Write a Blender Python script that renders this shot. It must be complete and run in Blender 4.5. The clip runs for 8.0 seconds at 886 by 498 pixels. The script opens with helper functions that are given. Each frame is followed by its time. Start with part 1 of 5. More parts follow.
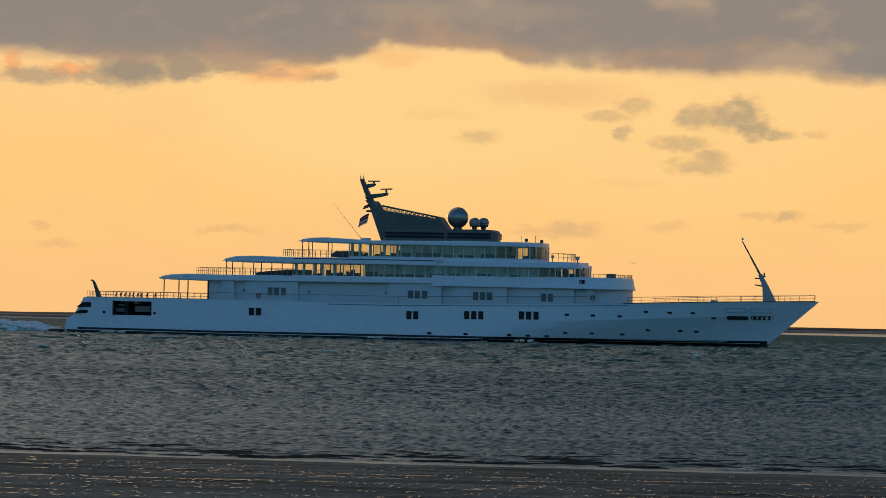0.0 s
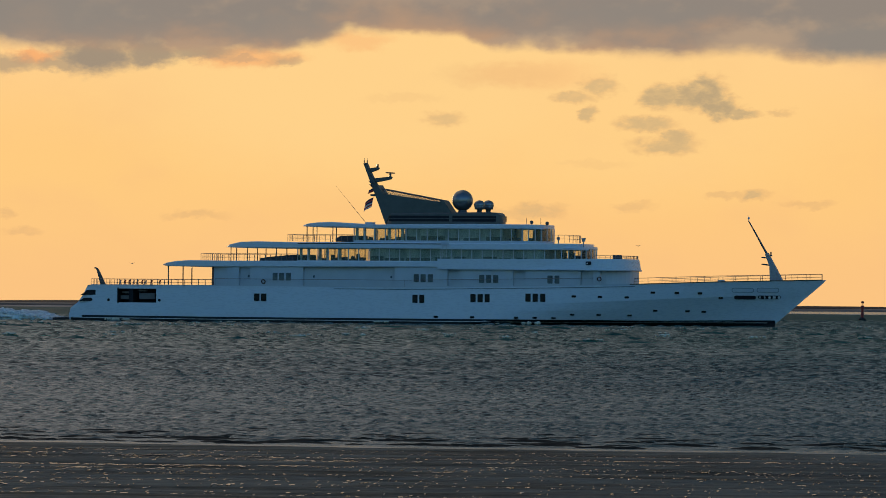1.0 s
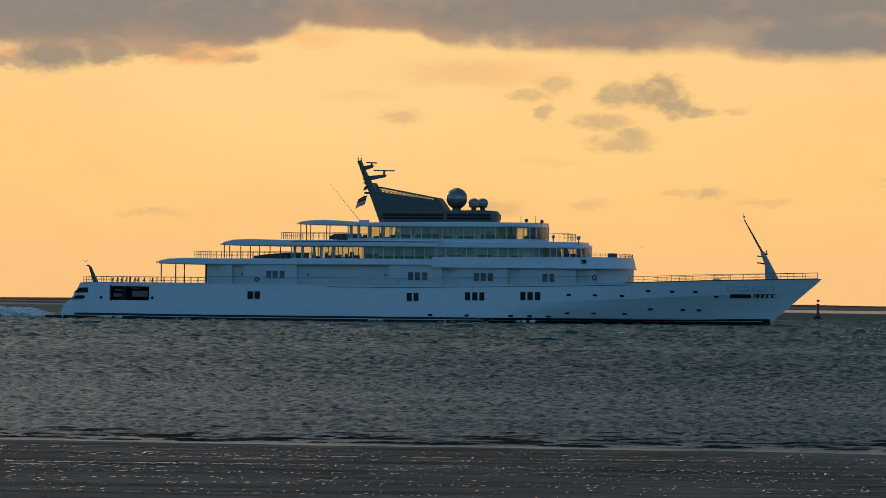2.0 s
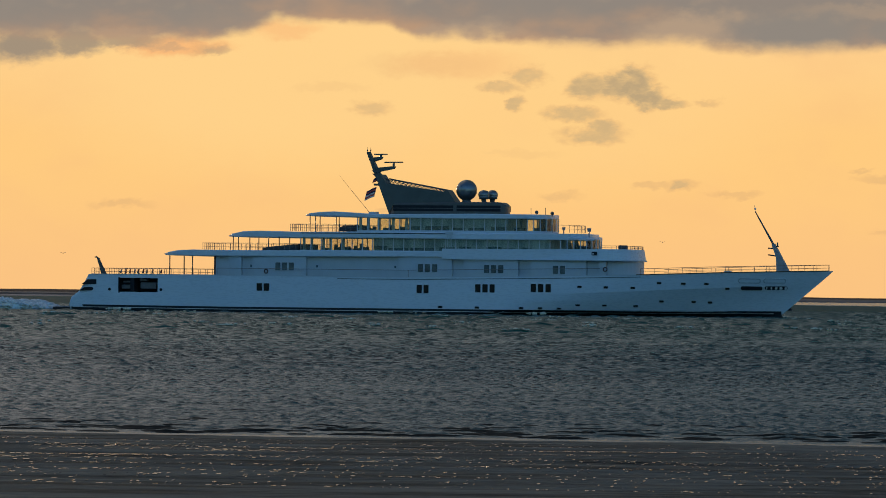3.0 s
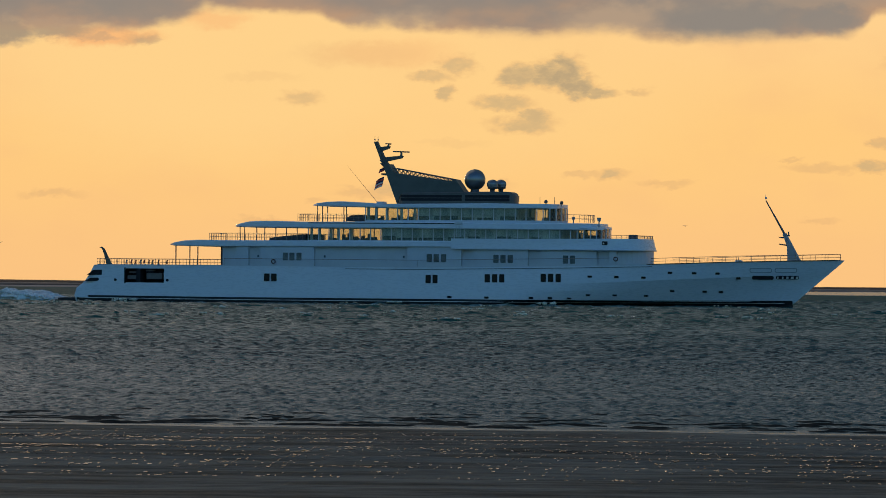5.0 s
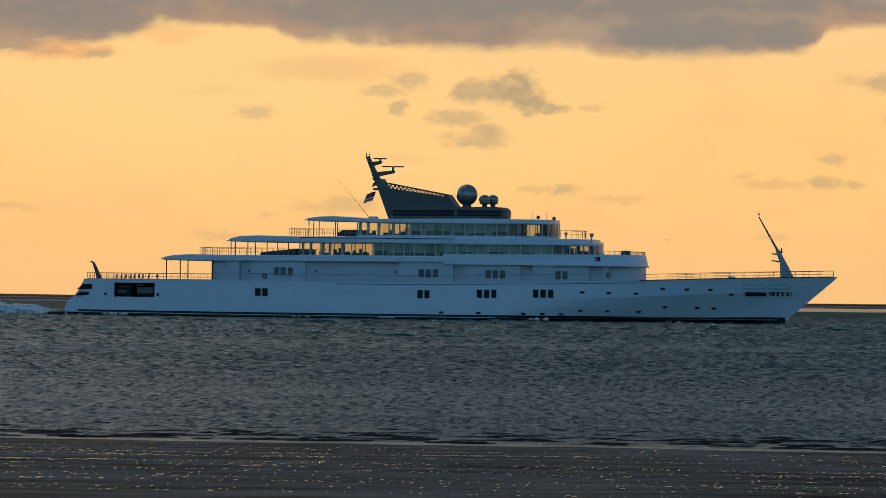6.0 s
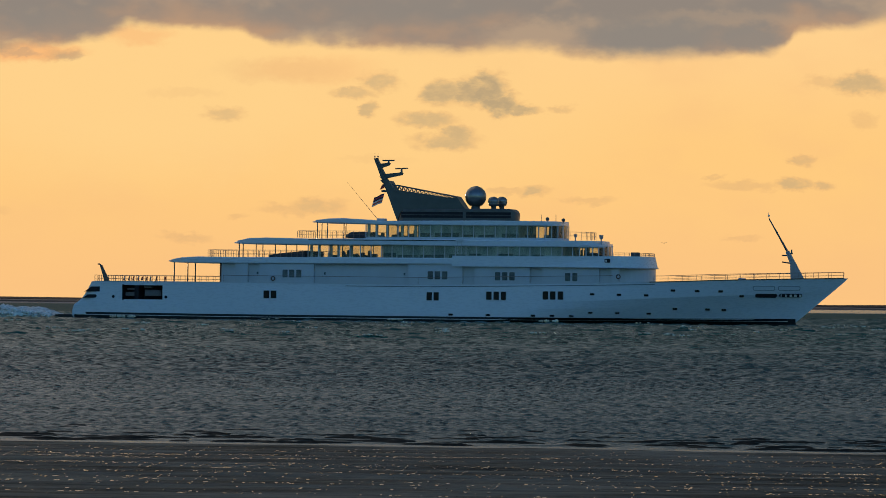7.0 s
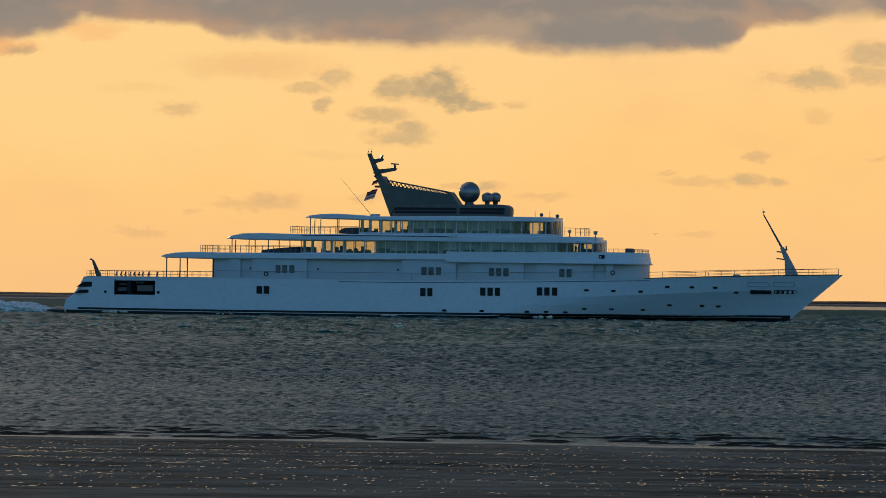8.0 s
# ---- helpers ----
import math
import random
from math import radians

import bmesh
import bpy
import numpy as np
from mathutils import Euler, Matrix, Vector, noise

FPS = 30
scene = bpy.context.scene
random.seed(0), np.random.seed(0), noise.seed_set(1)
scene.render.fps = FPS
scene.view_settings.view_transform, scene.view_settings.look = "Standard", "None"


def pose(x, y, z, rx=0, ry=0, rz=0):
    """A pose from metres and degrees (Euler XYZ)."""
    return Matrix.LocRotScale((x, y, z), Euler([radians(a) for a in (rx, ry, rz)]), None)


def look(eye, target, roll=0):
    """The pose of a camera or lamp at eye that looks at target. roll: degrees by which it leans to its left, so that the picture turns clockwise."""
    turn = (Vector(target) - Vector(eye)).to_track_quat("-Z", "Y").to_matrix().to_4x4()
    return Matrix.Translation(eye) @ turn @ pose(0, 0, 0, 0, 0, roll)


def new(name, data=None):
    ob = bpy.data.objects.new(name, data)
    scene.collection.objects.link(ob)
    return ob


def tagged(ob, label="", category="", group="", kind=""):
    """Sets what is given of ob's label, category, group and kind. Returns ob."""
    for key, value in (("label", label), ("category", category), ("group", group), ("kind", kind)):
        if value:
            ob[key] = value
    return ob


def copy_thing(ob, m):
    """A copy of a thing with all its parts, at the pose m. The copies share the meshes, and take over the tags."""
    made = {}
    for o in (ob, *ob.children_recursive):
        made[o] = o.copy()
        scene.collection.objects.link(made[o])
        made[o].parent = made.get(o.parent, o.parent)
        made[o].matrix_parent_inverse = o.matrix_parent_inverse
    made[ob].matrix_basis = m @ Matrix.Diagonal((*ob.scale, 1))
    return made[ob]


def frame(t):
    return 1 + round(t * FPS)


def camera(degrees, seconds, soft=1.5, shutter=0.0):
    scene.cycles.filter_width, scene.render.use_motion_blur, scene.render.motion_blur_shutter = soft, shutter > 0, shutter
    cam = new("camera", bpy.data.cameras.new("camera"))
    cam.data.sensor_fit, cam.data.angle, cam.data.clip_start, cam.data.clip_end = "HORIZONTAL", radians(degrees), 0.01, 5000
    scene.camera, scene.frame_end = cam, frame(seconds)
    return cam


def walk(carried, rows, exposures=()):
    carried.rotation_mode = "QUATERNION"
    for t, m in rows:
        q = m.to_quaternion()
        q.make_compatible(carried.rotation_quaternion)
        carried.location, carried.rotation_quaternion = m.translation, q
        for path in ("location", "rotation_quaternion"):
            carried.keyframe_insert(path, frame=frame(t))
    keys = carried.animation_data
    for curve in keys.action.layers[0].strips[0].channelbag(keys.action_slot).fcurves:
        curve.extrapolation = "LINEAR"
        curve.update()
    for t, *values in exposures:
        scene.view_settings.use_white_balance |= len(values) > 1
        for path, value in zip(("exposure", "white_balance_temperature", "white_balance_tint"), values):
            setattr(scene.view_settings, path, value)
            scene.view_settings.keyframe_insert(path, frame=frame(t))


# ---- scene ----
# ---------------------------------------------------------------- camera
EYE = Vector((0, 0, 3.50))
cam = camera(10.0, 8.0, soft=0.8)


def aim(yaw, pitch, roll):
    y, p = radians(yaw), radians(pitch)
    way = Vector((-math.sin(y) * math.cos(p), math.cos(y) * math.cos(p), math.sin(p)))
    return look(EYE, EYE + way, roll)


# seconds, yaw, pitch, roll
PAN = [
    (0, 1.664, 0.807, 1.210),
    (0.5, 1.464, 0.789, 0.804),
    (1, 1.287, 0.618, 0.475),
    (1.5, 1.047, 0.630, 0.502),
    (3, 0.460, 0.506, 0.599),
    (3.5, 0.369, 0.547, 0.680),
    (4, 0.041, 0.605, 0.748),
    (4.5, -0.091, 0.374, 0.538),
    (6, -0.858, 0.567, 0.694),
    (6.5, -0.981, 0.672, 0.686),
    (7, -1.201, 0.589, 0.600),
    (7.5, -1.437, 0.589, 0.596),
    (8, -1.721, 0.543, 0.697),
]
walk(cam, [(t, aim(y, p, r)) for t, y, p, r in PAN])

# ---------------------------------------------------------------- sky and sun
SUN_AZ, SUN_EL = -14.0, 3.5


def node(tree, kind, **settings):
    n = tree.nodes.new(kind)
    for k, val in settings.items():
        if k == "op":
            n.operation = val
        elif k == "dtype":
            n.data_type = val
        elif k == "blend":
            n.blend_type = val
    return n


def put(tree, value, socket):
    if isinstance(value, bpy.types.NodeSocket):
        tree.links.new(value, socket)
    else:
        socket.default_value = value


def calc(tree, op, a, b=0.0, c=0.0):
    n = node(tree, "ShaderNodeMath", op=op)
    for value, socket in zip((a, b, c), n.inputs):
        put(tree, value, socket)
    return n.outputs[0]


def ramp_value(tree, value, low, high):
    n = tree.nodes.new("ShaderNodeMapRange")
    n.interpolation_type = "SMOOTHSTEP"
    put(tree, value, n.inputs[0])
    put(tree, low, n.inputs[1])
    put(tree, high, n.inputs[2])
    return n.outputs[0]


def mix(tree, fac, a, b):
    n = node(tree, "ShaderNodeMix", dtype="RGBA")
    put(tree, fac, n.inputs[0])
    put(tree, a, n.inputs[6])
    put(tree, b, n.inputs[7])
    return n.outputs[2]


def noise_tex(tree, vector, scale, detail=3.0, rough=0.5):
    n = tree.nodes.new("ShaderNodeTexNoise")
    if vector is not None:
        tree.links.new(vector, n.inputs["Vector"])
    n.inputs["Scale"].default_value = scale
    n.inputs["Detail"].default_value = detail
    n.inputs["Roughness"].default_value = rough
    return n.outputs["Fac"], n.outputs["Color"]


def rgb(r, g, b):
    return (r, g, b, 1.0)


# azimuth and elevation in degrees, half widths, density
CLOUDS = [
    (1.18, 2.35, 0.22, 0.128, 0.7),
    (1.5, 2.38, 0.22, 0.14, 0.8),
    (1.69, 2.42, 0.2, 0.166, 0.95),
    (1.85, 2.24, 0.24, 0.102, 0.85),
    (2.06, 2.17, 0.17, 0.057, 0.7),
    (2.49, 2.18, 0.15, 0.038, 0.35),
    (1.22, 1.8, 0.35, 0.089, 0.55),
    (1.36, 1.9, 0.17, 0.089, 0.6),
    (1, 2.03, 0.31, 0.07, 0.55),
    (0.35, 2.16, 0.1, 0.083, 0.55),
    (0.16, 2.34, 0.23, 0.051, 0.45),
    (0.48, 2.48, 0.2, 0.102, 0.5),
    (-1.27, 2.08, 0.22, 0.083, 0.42),
    (2.23, 1.25, 0.15, 0.064, 0.55),
    (1.94, 1.25, 0.22, 0.032, 0.3),
    (-0.2, 1.05, 0.28, 0.077, 0.42),
    (-0.48, 1.02, 0.38, 0.057, 0.3),
    (0.86, 1.12, 0.23, 0.045, 0.28),
    (2.84, 1.16, 0.31, 0.038, 0.3),
    (-4.12, 0.97, 0.33, 0.045, 0.3),
    (-6.22, 0.97, 0.08, 0.051, 0.32),
    (-6.03, 0.77, 0.18, 0.045, 0.28),
    (-0.64, 2.59, 0.7, 0.128, 0.16),
    (0.4, 1.59, 0.38, 0.038, 0.12),
    (-1.72, 2.31, 0.38, 0.051, 0.12),
    (5.88, 2.49, 0.33, 0.102, 0.62),
    (6.52, 2.55, 0.26, 0.102, 0.5),
    (6.55, 2.79, 0.32, 0.128, 0.55),
    (5.47, 2.52, 0.23, 0.064, 0.3),
    (5.95, 2.08, 0.13, 0.077, 0.25),
    (5.16, 1.36, 0.2, 0.064, 0.55),
    (5.46, 1.35, 0.13, 0.051, 0.5),
    (4.62, 1.33, 0.38, 0.051, 0.3),
    (5.24, 1.63, 0.15, 0.045, 0.42),
    (4.27, 1.43, 0.11, 0.032, 0.3),
    (6.59, 1.61, 0.13, 0.026, 0.3),
    (-0.22, 1.07, 0.29, 0.077, 0.4),
    (-1.69, 0.7, 0.28, 0.045, 0.3),
    (4.6, 0.74, 0.23, 0.038, 0.25),
    (2.26, 1.27, 0.17, 0.051, 0.3),
    (-1.12, 0.91, 0.1, 0.038, 0.25),
    (-3.15, 2.72, 0.19, 0.077, 0.4),
]
# rags that hang below the deck, and places where its lower side glows
DECK_LOBES = [
    (-5.23, 2.76, 0.42, 0.17, 0.9),
    (-4.62, 2.79, 0.36, 0.13, 0.8),
    (-6.32, 2.67, 0.40, 0.10, 0.6),
    (-5.60, 2.66, 0.42, 0.07, 0.6),
    (-4.10, 2.82, 0.40, 0.09, 0.7),
    (-3.60, 2.76, 0.20, 0.04, 0.35),
    (-3.05, 2.70, 0.14, 0.05, 0.3),
]
WARM = [
    (-5.91, 2.76, 0.27, 0.077, 0.8),
    (-6.57, 2.81, 0.13, 0.14, 0.7),
    (-3.52, 2.76, 0.57, 0.102, 0.6),
    (-2.25, 2.97, 0.32, 0.089, 0.35),
    (-0.32, 2.6, 0.7, 0.14, 0.2),
]
# paler and darker parts of the deck
DECK_TAN = [
    (2.23, 2.99, 0.55, 0.17, 0.80),
    (-0.26, 2.96, 0.60, 0.10, 0.55),
    (-4.04, 2.90, 0.50, 0.06, 0.30),
    (-6.33, 2.85, 0.50, 0.12, 0.75),
    (6.26, 3.09, 0.70, 0.08, 0.50),
    (-1.49, 3.50, 1.20, 0.12, 0.35),
    (4.35, 3.23, 0.90, 0.08, 0.35),
]
DECK_DARK = [
    (3.52, 2.99, 0.75, 0.20, 0.85),
    (4.66, 3.00, 0.45, 0.14, 0.75),
    (-5.96, 3.21, 1.30, 0.25, 0.60),
    (-3.15, 3.08, 0.70, 0.16, 0.55),
    (-5.24, 2.66, 0.40, 0.08, 0.55),
    (0.94, 3.29, 0.80, 0.12, 0.40),
]
# lower edge of the cloud deck: azimuth, elevation
DECK_EDGE = [
    (-6.96, 2.92),
    (-6.33, 2.9),
    (-5.69, 2.86),
    (-4.79, 2.85),
    (-3.14, 2.87),
    (-2.69, 2.96),
    (-2.38, 3.09),
    (-1.74, 3.08),
    (-1.1, 3.05),
    (-0.78, 2.92),
    (0.18, 2.89),
    (1.27, 2.81),
    (1.78, 2.85),
    (2.35, 2.86),
    (2.62, 2.79),
    (3.58, 2.755),
    (4.22, 2.795),
    (4.92, 2.86),
    (5.05, 2.95),
    (5.17, 3.11),
    (5.94, 3.16),
    (6.69, 3.22),
]


def build_world():
    world = bpy.data.worlds.new("evening_sky")
    scene.world = world
    world.use_nodes = True
    tr = world.node_tree
    tr.nodes.clear()
    out = tr.nodes.new("ShaderNodeOutputWorld")
    bg = tr.nodes.new("ShaderNodeBackground")
    tr.links.new(bg.outputs[0], out.inputs[0])
    sky = tr.nodes.new("ShaderNodeTexSky")
    sky.sky_type = "NISHITA"
    sky.sun_disc = False
    sky.sun_elevation = radians(SUN_EL)
    sky.sun_rotation = radians(SUN_AZ)
    sky.dust_density = 1.0
    coord = tr.nodes.new("ShaderNodeTexCoord").outputs["Generated"]
    sep = tr.nodes.new("ShaderNodeSeparateXYZ")
    tr.links.new(coord, sep.inputs[0])
    az = calc(tr, "MULTIPLY", calc(tr, "ARCTAN2", sep.outputs[0], sep.outputs[1]), 57.2958)
    el = calc(tr, "MULTIPLY", calc(tr, "ARCSINE", sep.outputs[2]), 57.2958)
    flat = tr.nodes.new("ShaderNodeCombineXYZ")
    tr.links.new(az, flat.inputs[0])
    tr.links.new(calc(tr, "MULTIPLY", el, 1.7), flat.inputs[1])
    fine, fine_c = noise_tex(tr, flat.outputs[0], 3.2, 5.0, 0.55)
    broad, broad_c = noise_tex(tr, flat.outputs[0], 0.9, 4.0, 0.5)
    # clear part of the evening sky, by elevation
    glow = mix(tr, ramp_value(tr, el, 0.0, 1.6), rgb(*GLOW_LOW), rgb(*GLOW_MID))
    glow = mix(tr, ramp_value(tr, el, 1.6, 3.2), glow, rgb(*GLOW_TOP))
    glow = mix(tr, calc(tr, "MULTIPLY", ramp_value(tr, broad, 0.42, 0.75), 0.30), glow, rgb(0.93, 0.52, 0.22))
    # coordinates ruffled by noise
    wob = tr.nodes.new("ShaderNodeVectorMath")
    wob.operation = "MULTIPLY_ADD"
    tr.links.new(fine_c, wob.inputs[0])
    wob.inputs[1].default_value = (0.42, 0.22, 0.0)
    spot = tr.nodes.new("ShaderNodeCombineXYZ")
    tr.links.new(calc(tr, "SUBTRACT", az, 0.295), spot.inputs[0])
    tr.links.new(calc(tr, "SUBTRACT", el, 0.165), spot.inputs[1])
    curl_f, curl_c = noise_tex(tr, flat.outputs[0], 8.5, 4.0, 0.6)
    curl = tr.nodes.new("ShaderNodeVectorMath")
    curl.operation = "MULTIPLY_ADD"
    tr.links.new(curl_c, curl.inputs[0])
    curl.inputs[1].default_value = (0.17, 0.11, 0.0)
    tr.links.new(spot.outputs[0], curl.inputs[2])
    tr.links.new(curl.outputs[0], wob.inputs[2])
    def blobs(rows):
        total = None
        for a, e, ra, re, dens in rows:
            ra, re = ra * 1.2, re * 1.3
            m = tr.nodes.new("ShaderNodeVectorMath")
            m.operation = "MULTIPLY_ADD"
            tr.links.new(wob.outputs[0], m.inputs[0])
            m.inputs[1].default_value = (1 / ra, 1 / re, 0)
            m.inputs[2].default_value = (-a / ra, -e / re, 0)
            ln = tr.nodes.new("ShaderNodeVectorMath")
            ln.operation = "LENGTH"
            tr.links.new(m.outputs[0], ln.inputs[0])
            body = calc(tr, "MULTIPLY", calc(tr, "SUBTRACT", 1.0, ramp_value(tr, ln.outputs["Value"], 0.40, 1.25)), min(1.0, dens * 1.15))
            total = body if total is None else calc(tr, "MAXIMUM", total, body)
        return total

    glow = mix(tr, blobs([(-2.11, 2.40, 2.6, 0.9, 0.7), (0.78, 2.14, 2.2, 0.8, 0.5)]), glow, rgb(1.0, 0.65, 0.262))
    glow = mix(tr, blobs(WARM), glow, rgb(*WARM_COL))
    total = blobs(CLOUDS)
    small = calc(tr, "MULTIPLY", total, ramp_value(tr, fine, 0.05, 0.5))
    small = calc(tr, "MULTIPLY", small, calc(tr, "ADD", 0.82, calc(tr, "MULTIPLY", ramp_value(tr, curl_f, 0.3, 0.62), 0.18)))
    tint = mix(tr, ramp_value(tr, small, 0.15, 0.65), rgb(*CLOUD_PEACH), rgb(*CLOUD_SMALL))
    sky_low = mix(tr, small, glow, tint)
    sky_low = mix(tr, blobs(DECK_LOBES), sky_low, rgb(*LOBE_COL))
    # the deck of cloud
    edge = tr.nodes.new("ShaderNodeValToRGB")
    a0, a1 = DECK_EDGE[0][0], DECK_EDGE[-1][0]
    el_ramp = edge.color_ramp.elements
    while len(el_ramp) < len(DECK_EDGE):
        el_ramp.new(0.5)
    for k, (a, e) in enumerate(DECK_EDGE):
        el_ramp[k].position = (a - a0) / (a1 - a0)
        g = (e - 2.0) / 2.0
        el_ramp[k].color = (g, g, g, 1)
    tr.links.new(calc(tr, "DIVIDE", calc(tr, "SUBTRACT", az, a0), a1 - a0), edge.inputs[0])
    line = calc(tr, "ADD", calc(tr, "MULTIPLY", edge.outputs[0], 2.0), 2.0)
    above = calc(tr, "SUBTRACT", el, line)
    above = calc(tr, "ADD", above, calc(tr, "MULTIPLY", calc(tr, "SUBTRACT", fine, 0.5), 0.12))
    above = calc(tr, "ADD", above, calc(tr, "MULTIPLY", calc(tr, "SUBTRACT", curl_f, 0.5), 0.03))
    deck = ramp_value(tr, above, -0.08, calc(tr, "ADD", 0.05, calc(tr, "MULTIPLY", ramp_value(tr, broad, 0.40, 0.62), 0.11)))
    thick = calc(tr, "ADD", calc(tr, "MULTIPLY", above, 0.9), calc(tr, "MULTIPLY", calc(tr, "SUBTRACT", broad, 0.5), 1.5))
    deck_col = mix(tr, ramp_value(tr, thick, -0.25, 0.42), rgb(*DECK_EDGE_COL), rgb(*DECK_COL))
    deck_col = mix(tr, ramp_value(tr, broad, 0.52, 0.72), deck_col, rgb(*DECK_LIGHT))
    deck_col = mix(tr, blobs(DECK_TAN), deck_col, rgb(*DECK_LIGHT))
    deck_col = mix(tr, blobs(DECK_DARK), deck_col, rgb(*DECK_BLUE))
    lowdeck = mix(tr, ramp_value(tr, az, -10.0, 4.0), rgb(*DECK_HIGH_SUN), rgb(*DECK_HIGH))
    deck_col = mix(tr, ramp_value(tr, el, 3.4, 6.0), deck_col, lowdeck)
    over = mix(tr, ramp_value(tr, az, -10.0, 2.5), rgb(*DECK_OVER_SUN), rgb(*DECK_OVER))
    deck_col = mix(tr, ramp_value(tr, el, 6.0, 23.0), deck_col, over)
    front = mix(tr, deck, sky_low, deck_col)
    # blue evening sky overhead and behind
    nish = tr.nodes.new("ShaderNodeVectorMath")
    nish.operation = "MULTIPLY"
    tr.links.new(sky.outputs[0], nish.inputs[0])
    nish.inputs[1].default_value = SKY_GAIN
    high = calc(tr, "SUBTRACT", 1.0, ramp_value(tr, el, 58.0, 84.0))
    wide = calc(tr, "SUBTRACT", 1.0, ramp_value(tr, calc(tr, "ABSOLUTE", az), 45.0, 95.0))
    tr.links.new(mix(tr, calc(tr, "MULTIPLY", high, wide), nish.outputs[0], front), bg.inputs[0])
    bg.inputs[1].default_value = 1.0


GLOW_LOW = (0.97, 0.55, 0.22)
GLOW_MID = (1.0, 0.598, 0.215)
GLOW_TOP = (1.0, 0.635, 0.27)
WARM_COL = (0.93, 0.43, 0.17)
LOBE_COL = (0.37, 0.285, 0.20)
CLOUD_PEACH = (0.66, 0.375, 0.175)
CLOUD_SMALL = (0.51, 0.37, 0.205)
DECK_EDGE_COL = (0.50, 0.31, 0.19)
DECK_COL = (0.285, 0.240, 0.203)
DECK_LIGHT = (0.46, 0.33, 0.225)
DECK_BLUE = (0.280, 0.243, 0.208)
DECK_HIGH = (0.235, 0.26, 0.27)
DECK_HIGH_SUN = (0.46, 0.43, 0.40)
DECK_OVER = (0.072, 0.104, 0.116)
DECK_OVER_SUN = (0.40, 0.395, 0.38)
SKY_GAIN = (0.085, 0.176, 0.335)
build_world()

sun = new("sun", bpy.data.lights.new("sun", "SUN"))
sun.data.energy, sun.data.angle, sun.data.color = 0.5, radians(10), (1.0, 0.72, 0.42)
sa, se = radians(SUN_AZ), radians(SUN_EL)
sun.matrix_world = look((0, 0, 60), Vector((0, 0, 60)) - Vector((math.sin(sa) * math.cos(se), math.cos(sa) * math.cos(se), math.sin(se))))
scene.view_settings.exposure = 0.0


# ---------------------------------------------------------------- materials
def material(name, color, rough=0.5, metal=0.0, vary=0.12, scale=2.0, bump=0.0, bump_scale=20.0, spec=0.5, second=None, stretch=(1, 1, 1), coat=0.0):
    """Paint, metal, wood: base colour with stains at two scales and a fine relief."""
    m = bpy.data.materials.new(name)
    m.use_nodes = True
    tr = m.node_tree
    p = tr.nodes["Principled BSDF"]
    tc = tr.nodes.new("ShaderNodeTexCoord")
    mp = tr.nodes.new("ShaderNodeMapping")
    mp.inputs["Scale"].default_value = stretch
    tr.links.new(tc.outputs["Object"], mp.inputs[0])
    n1, _ = noise_tex(tr, mp.outputs[0], scale, 4.0)
    n2, _ = noise_tex(tr, mp.outputs[0], scale * 9, 3.0)
    mixed = calc(tr, "ADD", calc(tr, "MULTIPLY", n1, 0.65), calc(tr, "MULTIPLY", n2, 0.35))
    lo = [c * (1 - vary) for c in color]
    hi = [min(1, c * (1 + vary)) for c in (second or color)]
    tr.links.new(mix(tr, ramp_value(tr, mixed, 0.3, 0.7), rgb(*lo), rgb(*hi)), p.inputs["Base Color"])
    tr.links.new(calc(tr, "ADD", rough - 0.06, calc(tr, "MULTIPLY", n2, 0.12)), p.inputs["Roughness"])
    p.inputs["Metallic"].default_value = metal
    p.inputs["Specular IOR Level"].default_value = spec
    p.inputs["Coat Weight"].default_value = coat
    if bump:
        b = tr.nodes.new("ShaderNodeBump")
        b.inputs["Strength"].default_value = 1.0
        b.inputs["Distance"].default_value = bump
        nb, _ = noise_tex(tr, mp.outputs[0], bump_scale, 4.0)
        tr.links.new(nb, b.inputs["Height"])
        tr.links.new(b.outputs[0], p.inputs["Normal"])
    return m


def glass_material(name, tint, clear):
    """Tinted window glass: part of the light passes, the rest mirrors by Fresnel."""
    m = bpy.data.materials.new(name)
    m.use_nodes = True
    tr = m.node_tree
    tr.nodes.clear()
    out = tr.nodes.new("ShaderNodeOutputMaterial")
    tp = tr.nodes.new("ShaderNodeBsdfTransparent")
    tp.inputs[0].default_value = rgb(*tint)
    gl = tr.nodes.new("ShaderNodeBsdfGlossy")
    gl.inputs["Roughness"].default_value = 0.06
    gl.inputs[0].default_value = rgb(0.9, 0.95, 1.0)
    fr = tr.nodes.new("ShaderNodeFresnel")
    fr.inputs[0].default_value = 1.42
    body = tr.nodes.new("ShaderNodeBsdfDiffuse")
    body.inputs[0].default_value = rgb(0.14, 0.30, 0.31)
    m1 = tr.nodes.new("ShaderNodeMixShader")
    m1.inputs[0].default_value = clear
    tr.links.new(body.outputs[0], m1.inputs[1])
    tr.links.new(tp.outputs[0], m1.inputs[2])
    m2 = tr.nodes.new("ShaderNodeMixShader")
    tr.links.new(fr.outputs[0], m2.inputs[0])
    tr.links.new(m1.outputs[0], m2.inputs[1])
    tr.links.new(gl.outputs[0], m2.inputs[2])
    tr.links.new(m2.outputs[0], out.inputs[0])
    return m


